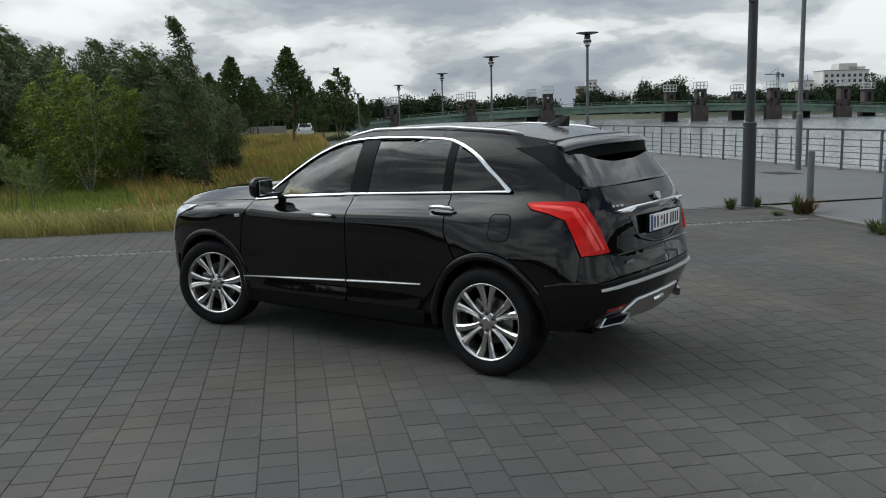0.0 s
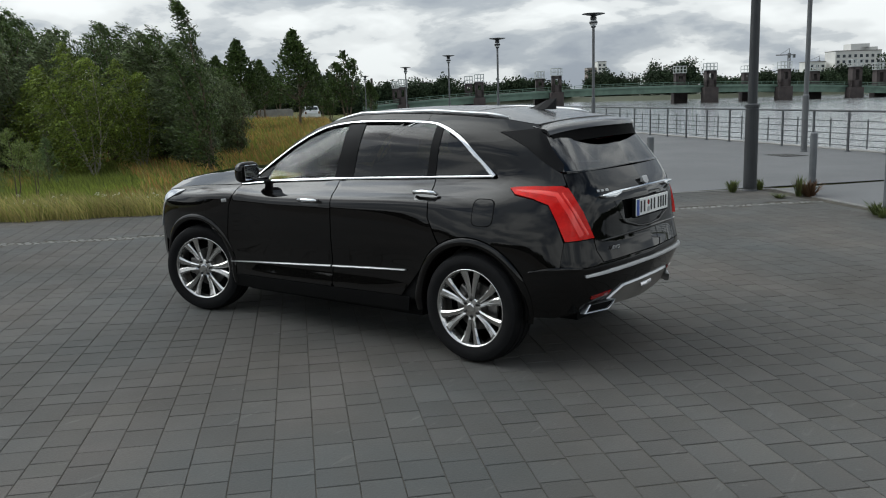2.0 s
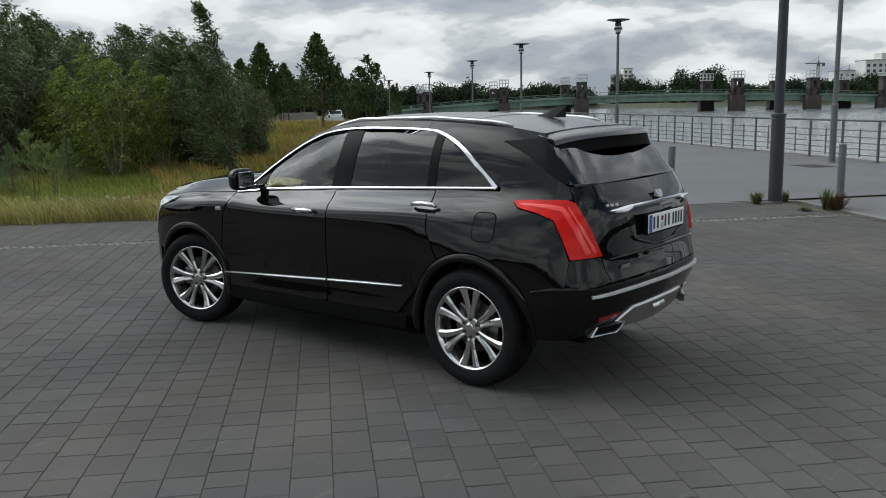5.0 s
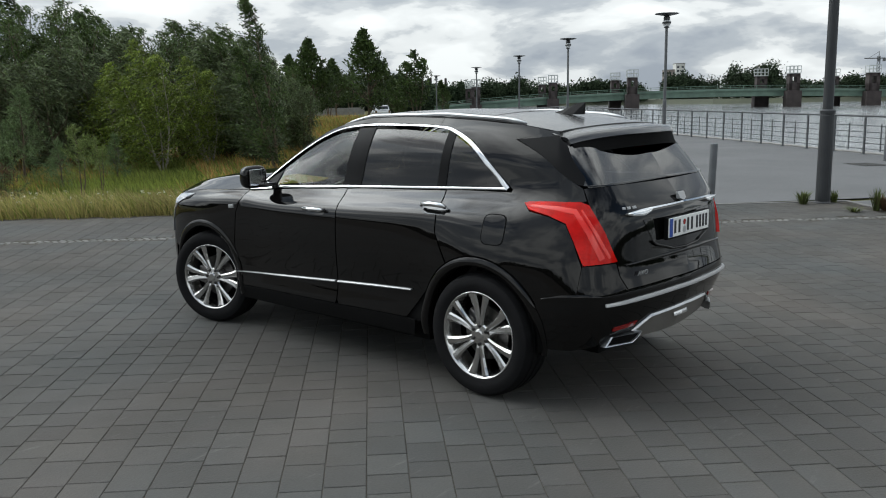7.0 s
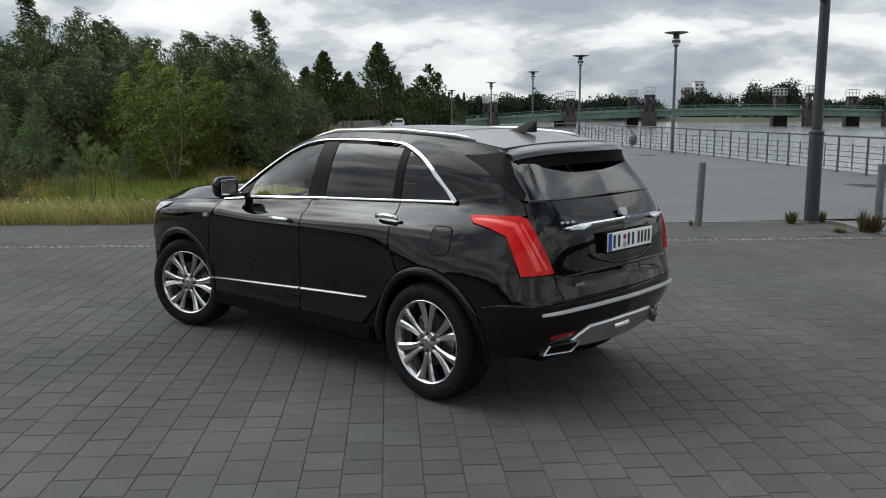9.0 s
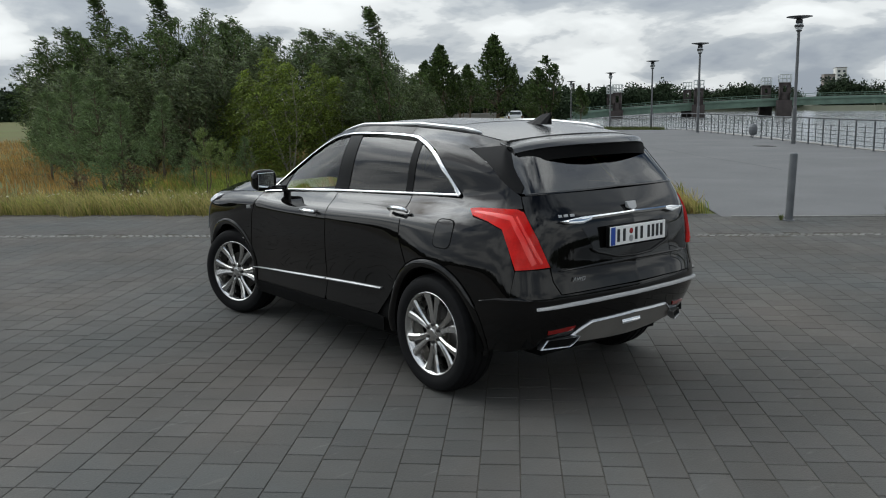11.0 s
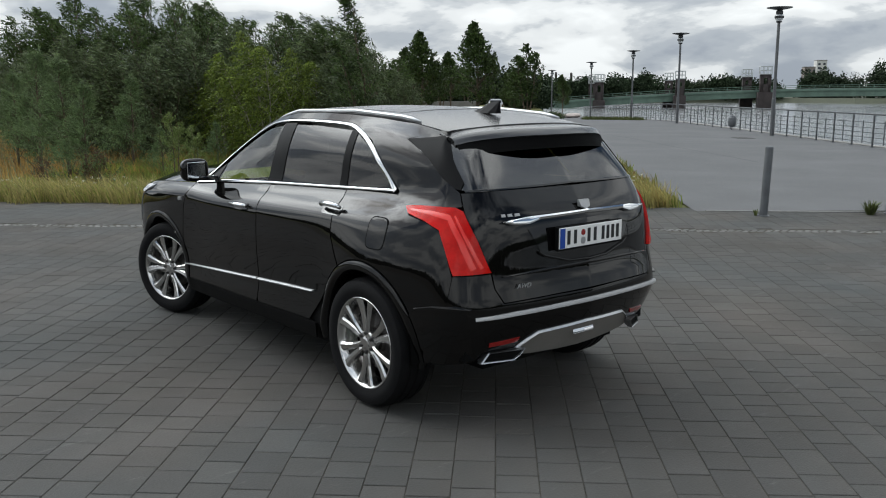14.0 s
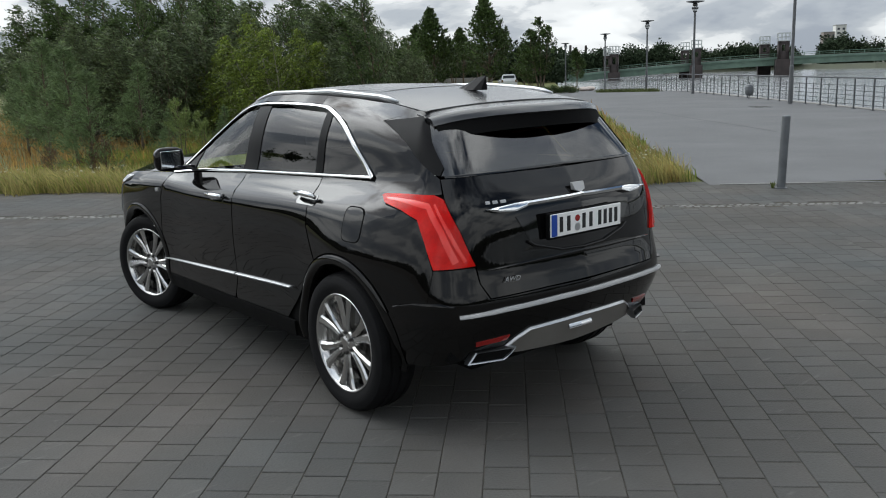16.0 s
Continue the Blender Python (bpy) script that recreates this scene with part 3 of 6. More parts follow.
# ---- far bank, buildings ----
vs, fs = [], []
rnd = random.Random(9)
far_edge = [(-420, 330), (-120, 352), (-40, 372), (55, 385), (75, 352), (120, 362), (175, 378), (260, 330), (420, 300), (900, 260)]
for s, a in far_edge:
    vs += [span(s, a, -2.5), span(s * 1.02, a + 6, -0.4), span(s * 2.2, a + 2500, 0.5)]
for i in range(len(far_edge) - 1):
    a, b = 3 * i, 3 * i + 3
    fs += [(a, b, b + 1, a + 1), (a + 1, b + 1, b + 2, a + 2)]
tagged(part("far_bank", (vs, fs), FARBANK), "far river bank under distant trees", "river bank", kind="structure")


def building(at, w, d, h, floors, cols, label, steps=(), wall=None):
    b = thing("apartment_building", at, label, "building")
    part("wall", boxes(((-w / 2, -d / 2, -1), (w / 2, d / 2, h)), *steps), wall or RENDERW, b)
    part("roof", boxes(((-w / 2 - 0.15, -d / 2 - 0.15, h + 0.001), (w / 2 + 0.15, d / 2 + 0.15, h + 0.4))), CONCRETE, b)
    wm = None
    for f in range(floors):
        for c in range(cols):
            x = -w / 2 + w * (c + 0.5) / cols
            z = 1.2 + (h - 1.5) * f / floors
            if wm is None:
                wm = part("window", boxes(((-0.24 * w / cols, -0.08, 0), (0.24 * w / cols, 0.04, (h - 1.5) / floors * 0.52))), WINDOWD, b)
                o = wm
            else:
                o = new("window", wm.data)
                o.parent = b
            o.matrix_basis = Matrix.Translation((x, -d / 2, z))
    return b


def facing(s, a):
    return Matrix.Translation(span(s, a, 0)) @ pose(0, 0, 0, rz=-54)


building(facing(198, 430), 22, 12, 17.5, 6, 8, "pale multi-storey apartment block with a stepped roof", (((-3, -4, 17), (6, 4, 21)), ((2, -4, 17), (10, 4, 19.4))))
building(facing(181, 436), 8, 12, 13, 5, 3, "lower pale wing of the apartment block")
building(facing(106.5, 610), 6.0, 12, 22, 8, 2, "slim white high-rise block far across the river")
building(facing(100.5, 614), 7.0, 12, 18, 7, 3, "grey-brown high-rise wing far across the river", wall=mat("grey_brown_render", (0.24, 0.21, 0.19), 0.85, var=0.15, scale=0.4, fine=8))
building(facing(88, 500), 20, 12, 5, 1, 6, "low pale hall on the far bank")
for s, h in ((-54.2, 7.8), (-45.2, 7.4)):
    ch = thing("chimney", Matrix.Translation(span(s, 520, 0)), "thin dark brick chimney on the far bank", "chimney", "far chimneys")
    part("stack", lathe(bmesh.new(), [(0.9, 0), (0.7, h + 6), (0.5, h + 6.2)], 10), BRICK, ch)


def crane(s, a, h, jib):
    c = thing("tower_crane", facing(s, a), "pale tower crane above the far trees", "crane", "far cranes")
    mst = bmesh.new()
    for x, y in ((-0.7, -0.7), (0.7, -0.7), (0.7, 0.7), (-0.7, 0.7)):
        tube(mst, [(x, y, 0), (x, y, h)], 0.16, 4)
    for i in range(int(h / 2)):
        tube(mst, [(-0.7, -0.7, 2 * i), (0.7, -0.7, 2 * i + 2)], 0.12, 4)
    part("mast", mst, LAMPGREY, c)
    part("jib", tube(tube(bmesh.new(), [(-jib, 0, h - 1.2), (jib * 0.45, 0, h - 1.2)], 0.35, 4), [(0, 0, h + 3), (-jib * 0.7, 0, h - 1)], 0.12, 4), LAMPGREY, c)
    part("cab", boxes(((-0.8, -0.8, h - 3), (0.8, 0.8, h - 1.2)), ((jib * 0.3, -0.8, h - 3.2), (jib * 0.45, 0.8, h - 1))), LAMPGREY, c)
    part("peak", tube(bmesh.new(), [(0, 0, h - 2), (0, 0, h + 3.4)], [0.4, 0.1], 4), LAMPGREY, c)
    return c


crane(233, 600, 24, 9)
crane(262, 620, 19, 13)


# ---- plants ----
def leaf_cloud(centres, per, spread, size, rng, droop=0.0, wind=(0, 0, 0), slim=0.4):
    """Many small leaves round the given twig ends, as vertices and faces."""
    c = np.repeat(np.asarray(centres, float), per, axis=0)
    n = len(c)
    sp = np.asarray(spread, float)
    sp = np.repeat(sp, per, axis=0) if sp.ndim == 2 else np.tile(sp, (n, 1))
    off = rng.normal(size=(n, 3)) * sp
    off[:, 2] -= droop * np.abs(rng.normal(size=n)) * sp[:, 2]
    off += np.asarray(wind) * np.abs(rng.normal(size=(n, 1))) * sp * 0.9
    p = c + off
    main = rng.normal(size=(len(centres), 3)) * 0.8 + np.asarray(wind) * 1.6
    d = rng.normal(size=(n, 3)) * 0.55 + np.repeat(main, per, axis=0)
    d[:, 2] -= droop * 0.8
    d /= np.linalg.norm(d, axis=1)[:, None]
    s = rng.normal(size=(n, 3))
    s -= (s * d).sum(1)[:, None] * d
    s /= np.linalg.norm(s, axis=1)[:, None]
    ln = size * rng.uniform(0.6, 1.35, size=(n, 1))
    v = np.stack([p - d * ln * 0.5, p + s * ln * slim * 0.5, p + d * ln * 0.5, p - s * ln * slim * 0.5], axis=1).reshape(-1, 3)
    f = np.arange(4 * n).reshape(-1, 4)
    return v, f


def make_mesh(name, v, f, material):
    me = bpy.data.meshes.new(name)
    v, f = np.asarray(v, np.float32), np.asarray(f, np.int32)
    me.vertices.add(len(v))
    me.vertices.foreach_set("co", v.ravel())
    me.loops.add(f.size)
    me.loops.foreach_set("vertex_index", f.ravel())
    me.polygons.add(len(f))
    me.polygons.foreach_set("loop_start", np.arange(len(f), dtype=np.int32) * f.shape[1])
    me.polygons.foreach_set("use_smooth", [False] * len(f))
    me.update(calc_edges=True)
    me.materials.append(material)
    return me


WIND = Vector((-0.62, 0.74, 0.05))


def strands(start, way, length, per, size, rng, slim, wind, sag, spread):
    """Twigs as curved strands that stream with the wind, each set with leaves along it."""
    n = len(start)
    f = np.linspace(0.12, 1.0, per)[None, :, None]
    bend = np.asarray(wind)[None, None, :] * 0.55 + np.array([0, 0, -sag])[None, None, :]
    p = start[:, None, :] + (way[:, None, :] * f + bend * f ** 2) * length[:, None, None]
    d = way[:, None, :] + 2 * bend * f
    p = (p + rng.normal(size=p.shape) * spread * (1.15 - 0.75 * f)).reshape(-1, 3)
    d = (d / np.linalg.norm(d, axis=2)[:, :, None]).reshape(-1, 3) + rng.normal(size=(n * per, 3)) * 0.42
    d /= np.linalg.norm(d, axis=1)[:, None]
    w = rng.normal(size=d.shape)
    w -= (w * d).sum(1)[:, None] * d
    w /= np.linalg.norm(w, axis=1)[:, None]
    ln = size * rng.uniform(0.6, 1.35, size=(n * per, 1))
    v = np.stack([p - d * ln * 0.5, p + w * ln * slim * 0.5 - d * ln * 0.08, p + d * ln * 0.5, p - w * ln * slim * 0.5 - d * ln * 0.08], axis=1).reshape(-1, 3)
    return v, np.arange(4 * n * per).reshape(-1, 4)


def grow(name, label, category, h, width, bark, leaf, seed, stems=4, twigs=150, per=13, leafsize=0.15, slim=0.3, sag=0.1, lean=0.14, gust=0.6, low=0.06, belly=0.3, rise=0.55, reach=0.55, group="", trunk_r=0.06, tail=1.0):
    """A tree: tapered stems, limbs, and a crown of leafy strands that thins to ragged tips."""
    rng = np.random.default_rng(seed)
    tree = thing(name, Matrix(), label, category, group)
    wood = bmesh.new()
    vs_, fs_, at_ = [], [], 0
    for k in range(stems):
        a = 2 * math.pi * (k + rng.uniform(0, 0.6)) / stems
        sp = 0.0 if stems == 1 else width * (0.26 if k else 0.05)
        sh = h * (1 if k == 0 else rng.uniform(0.72, 0.97))
        rk = width * (0.5 if stems == 1 else 0.30)
        path = []
        for i in range(9):
            f = i / 8
            path.append(Vector((math.cos(a) * sp * f ** 0.7, math.sin(a) * sp * f ** 0.7, sh * f)) + WIND * lean * sh * f ** 2.2 + Vector(rng.normal(size=3) * 0.012 * h * f))
        path[0].z = -0.08
        tube(wood, path, [trunk_r * (1 - 0.93 * i / 8) + 0.004 for i in range(9)], 7)
        P = np.array([tuple(p) for p in path])
        f = low + (1 - low) * rng.uniform(0, 1, twigs) ** 0.9
        g = (f - low) / (1 - low)
        prof = np.where(g < belly, 0.62 + 0.38 * g / belly, np.maximum(0.03, 1 - (np.maximum(0, g - belly) / (1 - belly)) ** tail))
        x = f * 8
        i0 = np.minimum(7, x.astype(int))
        axis = P[i0] * (1 - (x - i0))[:, None] + P[i0 + 1] * (x - i0)[:, None]
        b = rng.uniform(0, 2 * math.pi, twigs)
        # foliage gathers in boughs with gaps between them
        nb = max(5, int(7 * sh / 3))
        b0, f0 = rng.uniform(0, 2 * math.pi, nb), np.linspace(low, 1, nb)
        near = np.abs(f[:, None] - f0[None, :]).argmin(1)
        pull = rng.uniform(size=twigs) < 0.62
        b = np.where(pull, b0[near] + rng.normal(size=twigs) * 0.75, b)
        r = rk * prof * rng.uniform(0.15, 1, twigs) ** 0.6
        out = np.stack([np.cos(b), np.sin(b), np.zeros(twigs)], 1)
        start = axis + out * r[:, None] * 0.72 + np.array([0, 0, 1.0]) * (r * 0.35)[:, None]
        way = out * 0.55 + np.array([0, 0, rise]) + np.asarray(WIND)[None] * gust * 0.6 + rng.normal(size=(twigs, 3)) * 0.22
        way /= np.linalg.norm(way, axis=1)[:, None]
        ln = reach * (0.45 + 0.75 * prof) * rng.uniform(0.6, 1.25, twigs)
        v, fc = strands(start, way, ln, per, leafsize, rng, slim, tuple(WIND * gust), sag, leafsize * 0.45)
        vs_.append(v)
        fs_.append(fc + at_)
        at_ += len(v)
        for q in range(0, twigs, 7):
            e = Vector(start[q])
            s0 = Vector(axis[q]) - Vector((0, 0, min(0.3 * float(r[q]), 0.4)))
            tube(wood, [s0, s0.lerp(e, 0.55) + Vector((0, 0, 0.05)), e + Vector(way[q]) * float(ln[q]) * 0.5], [trunk_r * 0.28 * (1.1 - float(f[q])) + 0.004, trunk_r * 0.16 + 0.002, 0.003], 4)
    part("trunk", wood, bark, tree, smooth=True)
    crown = new("crown", make_mesh("crown", np.concatenate(vs_), np.concatenate(fs_), leaf))
    crown.parent = tree
    return tree


prng = random.Random(21)
G = "young trees in the meadow"
willow = grow("willow_tree", "bushy dark green willow bent by the wind in the meadow", "tree", 7.2, 5.6, BARK, LEAF_W, 1, stems=7, twigs=200, per=13, leafsize=0.18, slim=0.27, lean=0.11, gust=0.9, belly=0.5, tail=1.9, reach=0.7, group=G)
grey = grow("willow_shrub", "grey-green sallow with ruffled windblown leaves", "tree", 6.6, 5.2, BARK, LEAF_G, 2, stems=6, twigs=200, per=13, leafsize=0.18, slim=0.32, lean=0.10, gust=1.0, belly=0.45, tail=1.7, reach=0.75, group=G)
birch = grow("birch_tree", "light green drooping birch with a pale slanting stem", "tree", 6.2, 5.0, BIRCHBARK, LEAF_B, 3, stems=4, twigs=270, per=15, leafsize=0.115, slim=0.5, sag=0.75, lean=0.17, gust=0.75, low=0.08, belly=0.35, tail=1.2, rise=0.3, reach=0.85, group=G, trunk_r=0.04)
poplar = grow("poplar_tree", "tall slender dark poplar leaning in the wind", "tree", 7.8, 3.4, BARK, LEAF_D, 4, stems=2, twigs=330, per=13, leafsize=0.16, slim=0.34, lean=0.12, gust=0.9, low=0.05, belly=0.25, reach=0.75, group=G, trunk_r=0.08, tail=1.05)
pine = grow("young_pine", "bluish green young pine with brushy twigs", "pine", 3.2, 2.3, BARK, NEEDLE, 5, stems=1, twigs=330, per=26, leafsize=0.13, slim=0.09, sag=-0.12, lean=0.02, gust=0.1, low=0.06, belly=0.12, rise=0.30, reach=0.42, tail=0.85, group="young pines in the meadow", trunk_r=0.045)
sapling = grow("sapling", "thin light green sapling pine with a bare stem", "sapling", 2.6, 1.25, BARK, LEAF_P, 6, stems=2, twigs=60, per=20, leafsize=0.11, slim=0.12, sag=-0.1, lean=0.03, gust=0.2, low=0.42, belly=0.2, reach=0.36, trunk_r=0.022)
dead = grow("withered_shrub", "half-withered brown shrub with bare twigs", "shrub", 2.2, 1.7, BARK, BROWN, 7, stems=3, twigs=50, per=9, leafsize=0.09, slim=0.35, lean=0.05, gust=0.3, low=0.3, reach=0.5, trunk_r=0.03)
avenue = grow("avenue_tree", "dark green avenue tree with a clear straight trunk", "tree", 7.0, 5.0, BARK, LEAF_D, 8, stems=1, twigs=760, per=12, leafsize=0.19, slim=0.6, lean=0.035, gust=0.4, low=0.15, belly=0.22, rise=0.6, reach=0.7, group="trees along the promenade", trunk_r=0.11, tail=1.12)
avenue2 = grow("avenue_tree", "dark green avenue tree with an open ragged crown", "tree", 6.4, 3.7, BARK, LEAF_D, 18, stems=3, twigs=150, per=12, leafsize=0.19, slim=0.6, lean=0.03, gust=0.5, low=0.26, belly=0.4, rise=0.5, reach=0.6, group="trees along the promenade", trunk_r=0.09, tail=1.5)


def set_out(proto, rows):
    """Sets the first plant and copies of it: (bearing, distance, scale)."""
    for i, (a, d, s) in enumerate(rows):
        p = bearing(a, d)
        m = Matrix.Translation((p[0], p[1], lie(p[0], p[1]) - 0.03)) @ pose(0, 0, 0, prng.uniform(-3, 3), prng.uniform(-3, 3), prng.uniform(-38, 38))
        sc = (s, s, s * prng.uniform(0.95, 1.06))
        if i == 0:
            proto.matrix_basis = m
            proto.scale = sc
        else:
            copy_thing(proto, m).scale = sc


set_out(birch, [(58.6, 41, 0.95), (55.8, 43, 0.84), (61.2, 44, 0.8), (69.4, 55, 1.0)])
set_out(willow, [(53.2, 46, 0.92), (57.4, 50, 1.04), (60.8, 51, 1.08), (63.6, 48, 1.1), (66.2, 47, 1.06), (68.8, 51, 1.1), (71.6, 52, 0.98), (73.4, 54, 0.8), (50.9, 54, 0.78), (62.2, 57, 1.2), (55.2, 53, 1.05)])
set_out(grey, [(52.0, 42, 0.86), (54.6, 46, 0.98), (59.6, 47, 1.0), (62.4, 45, 0.92), (64.8, 44, 0.86), (67.4, 45, 0.86), (69.9, 47, 0.86), (50.0, 50, 0.66), (72.4, 48, 0.8)])
set_out(poplar, [(51.4, 37.5, 0.9), (56.4, 54, 1.02), (61.5, 54, 1.1), (65.0, 54, 1.2), (69.6, 56, 1.22), (72.0, 58, 1.08)])
set_out(pine, [(67.9, 26.8, 1.05), (61.2, 37.5, 0.62), (69.6, 33, 1.4), (71.6, 37, 1.45), (66.4, 38, 1.2), (73.2, 42, 1.3), (64.2, 34, 0.6)])
set_out(sapling, [(63.0, 29.5, 1.0), (61.9, 31, 0.8)])
set_out(dead, [(66.9, 26.4, 0.72), (70.6, 30, 0.5)])
set_out(avenue, [(49.6, 70, 0.98), (45.9, 67, 1.0), (48.2, 102, 0.95), (50.8, 96, 0.95), (44.5, 124, 0.9), (41.4, 170, 0.95)])
set_out(avenue2, [(42.85, 77, 0.96), (48.6, 86, 0.74), (47.3, 116, 0.95), (44.0, 112, 0.72)])


# far woods across the river and behind the meadow
def wood(name, stretches, label, leaf, size, seed):
    rng = np.random.default_rng(seed)
    cs = []
    for s0, s1, a0, a1, h0, h1, n in stretches:
        for i in range(n):
            f = rng.uniform()
            s, a = s0 + (s1 - s0) * f, a0 + (a1 - a0) * f + rng.uniform(0, 16)
            h = rng.uniform(h0, h1) * (0.8 + 0.35 * noise.noise((s * 0.09, a * 0.03, 2.0)))
            r = h * rng.uniform(0.28, 0.42)
            for k_ in range(13):
                b, e = rng.uniform(0, 2 * math.pi), rng.uniform(0, 1)
                cs.append(tuple(span(s + math.cos(b) * r * math.sqrt(e) * 0.8, a + math.sin(b) * r * 0.6, h * (0.05 + 0.87 * rng.uniform() * (1 - 0.45 * e)))))
    v, f = leaf_cloud(cs, 64, (1.0 * size, 1.0 * size, 0.85 * size), size * 0.75, rng, 0, (0, 0, 0), 0.75)
    return tagged(new(name, make_mesh(name, v, f, leaf)), label, "woods", kind="stuff")


wood("far_woods", [(-75, 55, 365, 390, 9, 12, 110), (64, 84, 386, 388, 13, 15.5, 20), (86, 106, 368, 372, 14, 17, 24), (108, 128, 368, 372, 7, 9, 18), (128, 190, 372, 385, 9.5, 12, 60), (190, 205, 392, 392, 8, 11, 12), (186, 214, 376, 372, 15, 19, 26), (214, 330, 372, 340, 16, 20, 70)], "dark green woods along the far river bank", FARLEAF, 1.15, 31)
wood("meadow_woods", [(-140, -70, 150, 120, 6, 9, 60), (-70, -38, 160, 150, 6, 9, 26), (-260, -140, 110, 20, 6, 9, 60)], "distant dark trees beyond the meadow", FARLEAF, 1.0, 32)
wood("avenue_thicket", [(-42, -15.5, 134, 140, 5, 7.5, 44)], "dark thicket behind the avenue trees", FARLEAF, 0.8, 34)


rear = []
for b0 in range(95, 320, 9):
    c0, c1 = Vector(bearing(b0, 150)) - EYE0, Vector(bearing(b0 + 9, 150)) - EYE0
    rear.append((c0.dot(RGT), c1.dot(RGT), c0.dot(FWD), c1.dot(FWD), 5, 7.5, 22))
wood("rear_woods", rear, "belt of trees round the far side of the square", FARLEAF, 1.0, 33)


# ---- grasses ----
def blades(name, n, place, h0, h1, material, label, seed, wide=0.012, heads=0.0, bend=0.35):
    rng = np.random.default_rng(seed)
    p = place(rng, n)
    n = len(p)
    z = np.array([lie(a, b) for a, b in p]) if n < 90000 else np.zeros(n)
    h = rng.uniform(h0, h1, n)
    an = rng.uniform(0, 2 * math.pi, n)
    sx, sy = np.cos(an) * wide * 0.5, np.sin(an) * wide * 0.5
    lx, ly = (rng.normal(size=n) * 0.5 + WIND.x * 0.6) * bend * h, (rng.normal(size=n) * 0.5 + WIND.y * 0.6) * bend * h
    x, y = p[:, 0], p[:, 1]
    v = np.stack([np.stack([x - sx, y - sy, z - 0.02], 1), np.stack([x + sx, y + sy, z - 0.02], 1),
                  np.stack([x + sx * 0.8 + lx * 0.35, y + sy * 0.8 + ly * 0.35, z + h * 0.6], 1), np.stack([x - sx * 0.8 + lx * 0.35, y - sy * 0.8 + ly * 0.35, z + h * 0.6], 1),
                  np.stack([x + lx + sx * 0.25, y + ly + sy * 0.25, z + h], 1), np.stack([x + lx - sx * 0.25, y + ly - sy * 0.25, z + h], 1)], 1).reshape(-1, 3)
    k_ = np.arange(n)[:, None] * 6
    f = np.concatenate([k_ + np.array([[0, 1, 2, 3]]), k_ + np.array([[3, 2, 4, 5]])])
    return tagged(new(name, make_mesh(name, v, f, material)), label, "grass", kind="stuff")


def in_uv(u0, u1, v0, v1, power=1.0, ragged=0.25):
    def place(rng, n):
        u = u0 + (u1 - u0) * rng.uniform(size=n) ** power
        v = rng.uniform(v0, v1, n)
        u = u - ragged * np.abs(np.sin(v * 2.1) + np.sin(v * 5.3)) * (u < u0 + 0.6) * rng.uniform(size=n)
        return np.stack([R2 * (u + v), R2 * (u - v)], 1)
    return place


def verge(u0, u1, v0, v1):
    def place(rng, n):
        u = u0 + (u1 - u0) * rng.uniform(size=n) ** 1.3
        w = 0.12 * np.sin(u * 1.7) + 0.12 * np.sin(u * 4.3) + 0.08 * np.sin(u * 9.1)
        v = v1 - (v1 - v0) * rng.uniform(size=n) + w + np.array([brim(a) - 3.0 for a in u])
        return np.stack([R2 * (u + v), R2 * (u - v)], 1)
    return place


blades("dry_grass", 26000, in_uv(8.5, 10.6, -26, 2.75, 1.6), 0.14, 0.46, STRAW, "tall dry straw-coloured grass along the pavers", 41, bend=0.75)
blades("green_grass", 38000, in_uv(8.6, 14.5, -26, 2.6, 1.3), 0.10, 0.34, GREENG, "ragged green grass along the pavers", 42, wide=0.018, bend=0.75)
blades("meadow_grass", 52000, in_uv(11, 42, -17, 1, 1.1), 0.15, 0.42, GREENG, "tall mixed meadow grass in the hollow", 43, wide=0.032)
blades("rusty_grass", 45000, in_uv(13, 60, -60, -13, 1.0), 0.2, 0.5, RUSTG, "rust-brown seeding grass in the hollow", 44, wide=0.03)
blades("verge_grass", 20000, verge(8.5, 31, 0.2, 2.72), 0.06, 0.30, STRAW, "dry grass verge beside the asphalt", 45, wide=0.014, bend=0.85)
blades("verge_rust", 5000, verge(8.5, 30, 0.4, 2.6), 0.12, 0.4, RUSTG, "rust-brown seed stalks in the verge", 62, wide=0.012, bend=0.8)
blades("verge_herbs", 7000, verge(8.5, 32, 0.3, 2.8), 0.06, 0.28, GREENG, "green herbs in the verge beside the asphalt", 46, wide=0.022)


def blooms(name, n, place, h0, h1, size, label, seed):
    """Small white flower heads that stand at the height of the grass."""
    rng = np.random.default_rng(seed)
    p = place(rng, n)
    z = np.array([lie(a, b) for a, b in p]) + rng.uniform(h0, h1, len(p))
    c = np.stack([p[:, 0], p[:, 1], z], 1)
    v, f = leaf_cloud(c, 5, (size * 0.6, size * 0.6, size * 0.3), size, rng, 0, (0, 0, 0), 0.8)
    return tagged(new(name, make_mesh(name, v, f, FLOWER)), label, "flowers", kind="stuff")


blooms("wild_flowers", 900, in_uv(8.8, 11.5, -22, 2.5, 1.0), 0.2, 0.42, 0.022, "scattered white wild flowers in the grass", 61)


def bank(rng, n):
    u = rng.uniform(18, 75, n)
    v = np.array([brim(a) for a in u]) - 0.5 - 10.5 * rng.uniform(size=n)
    return np.stack([R2 * (u + v), R2 * (u - v)], 1)


blades("bank_green", 30000, bank, 0.2, 0.55, GREENG, "green grass on the bank below the promenade", 49, wide=0.045)
blades("bank_grass", 8000, bank, 0.3, 0.75, RUSTG, "rust-brown grass on the bank below the promenade", 47, wide=0.05)
blades("bank_straw", 3500, bank, 0.25, 0.6, STRAW, "straw-coloured grass on the bank below the promenade", 48, wide=0.04)


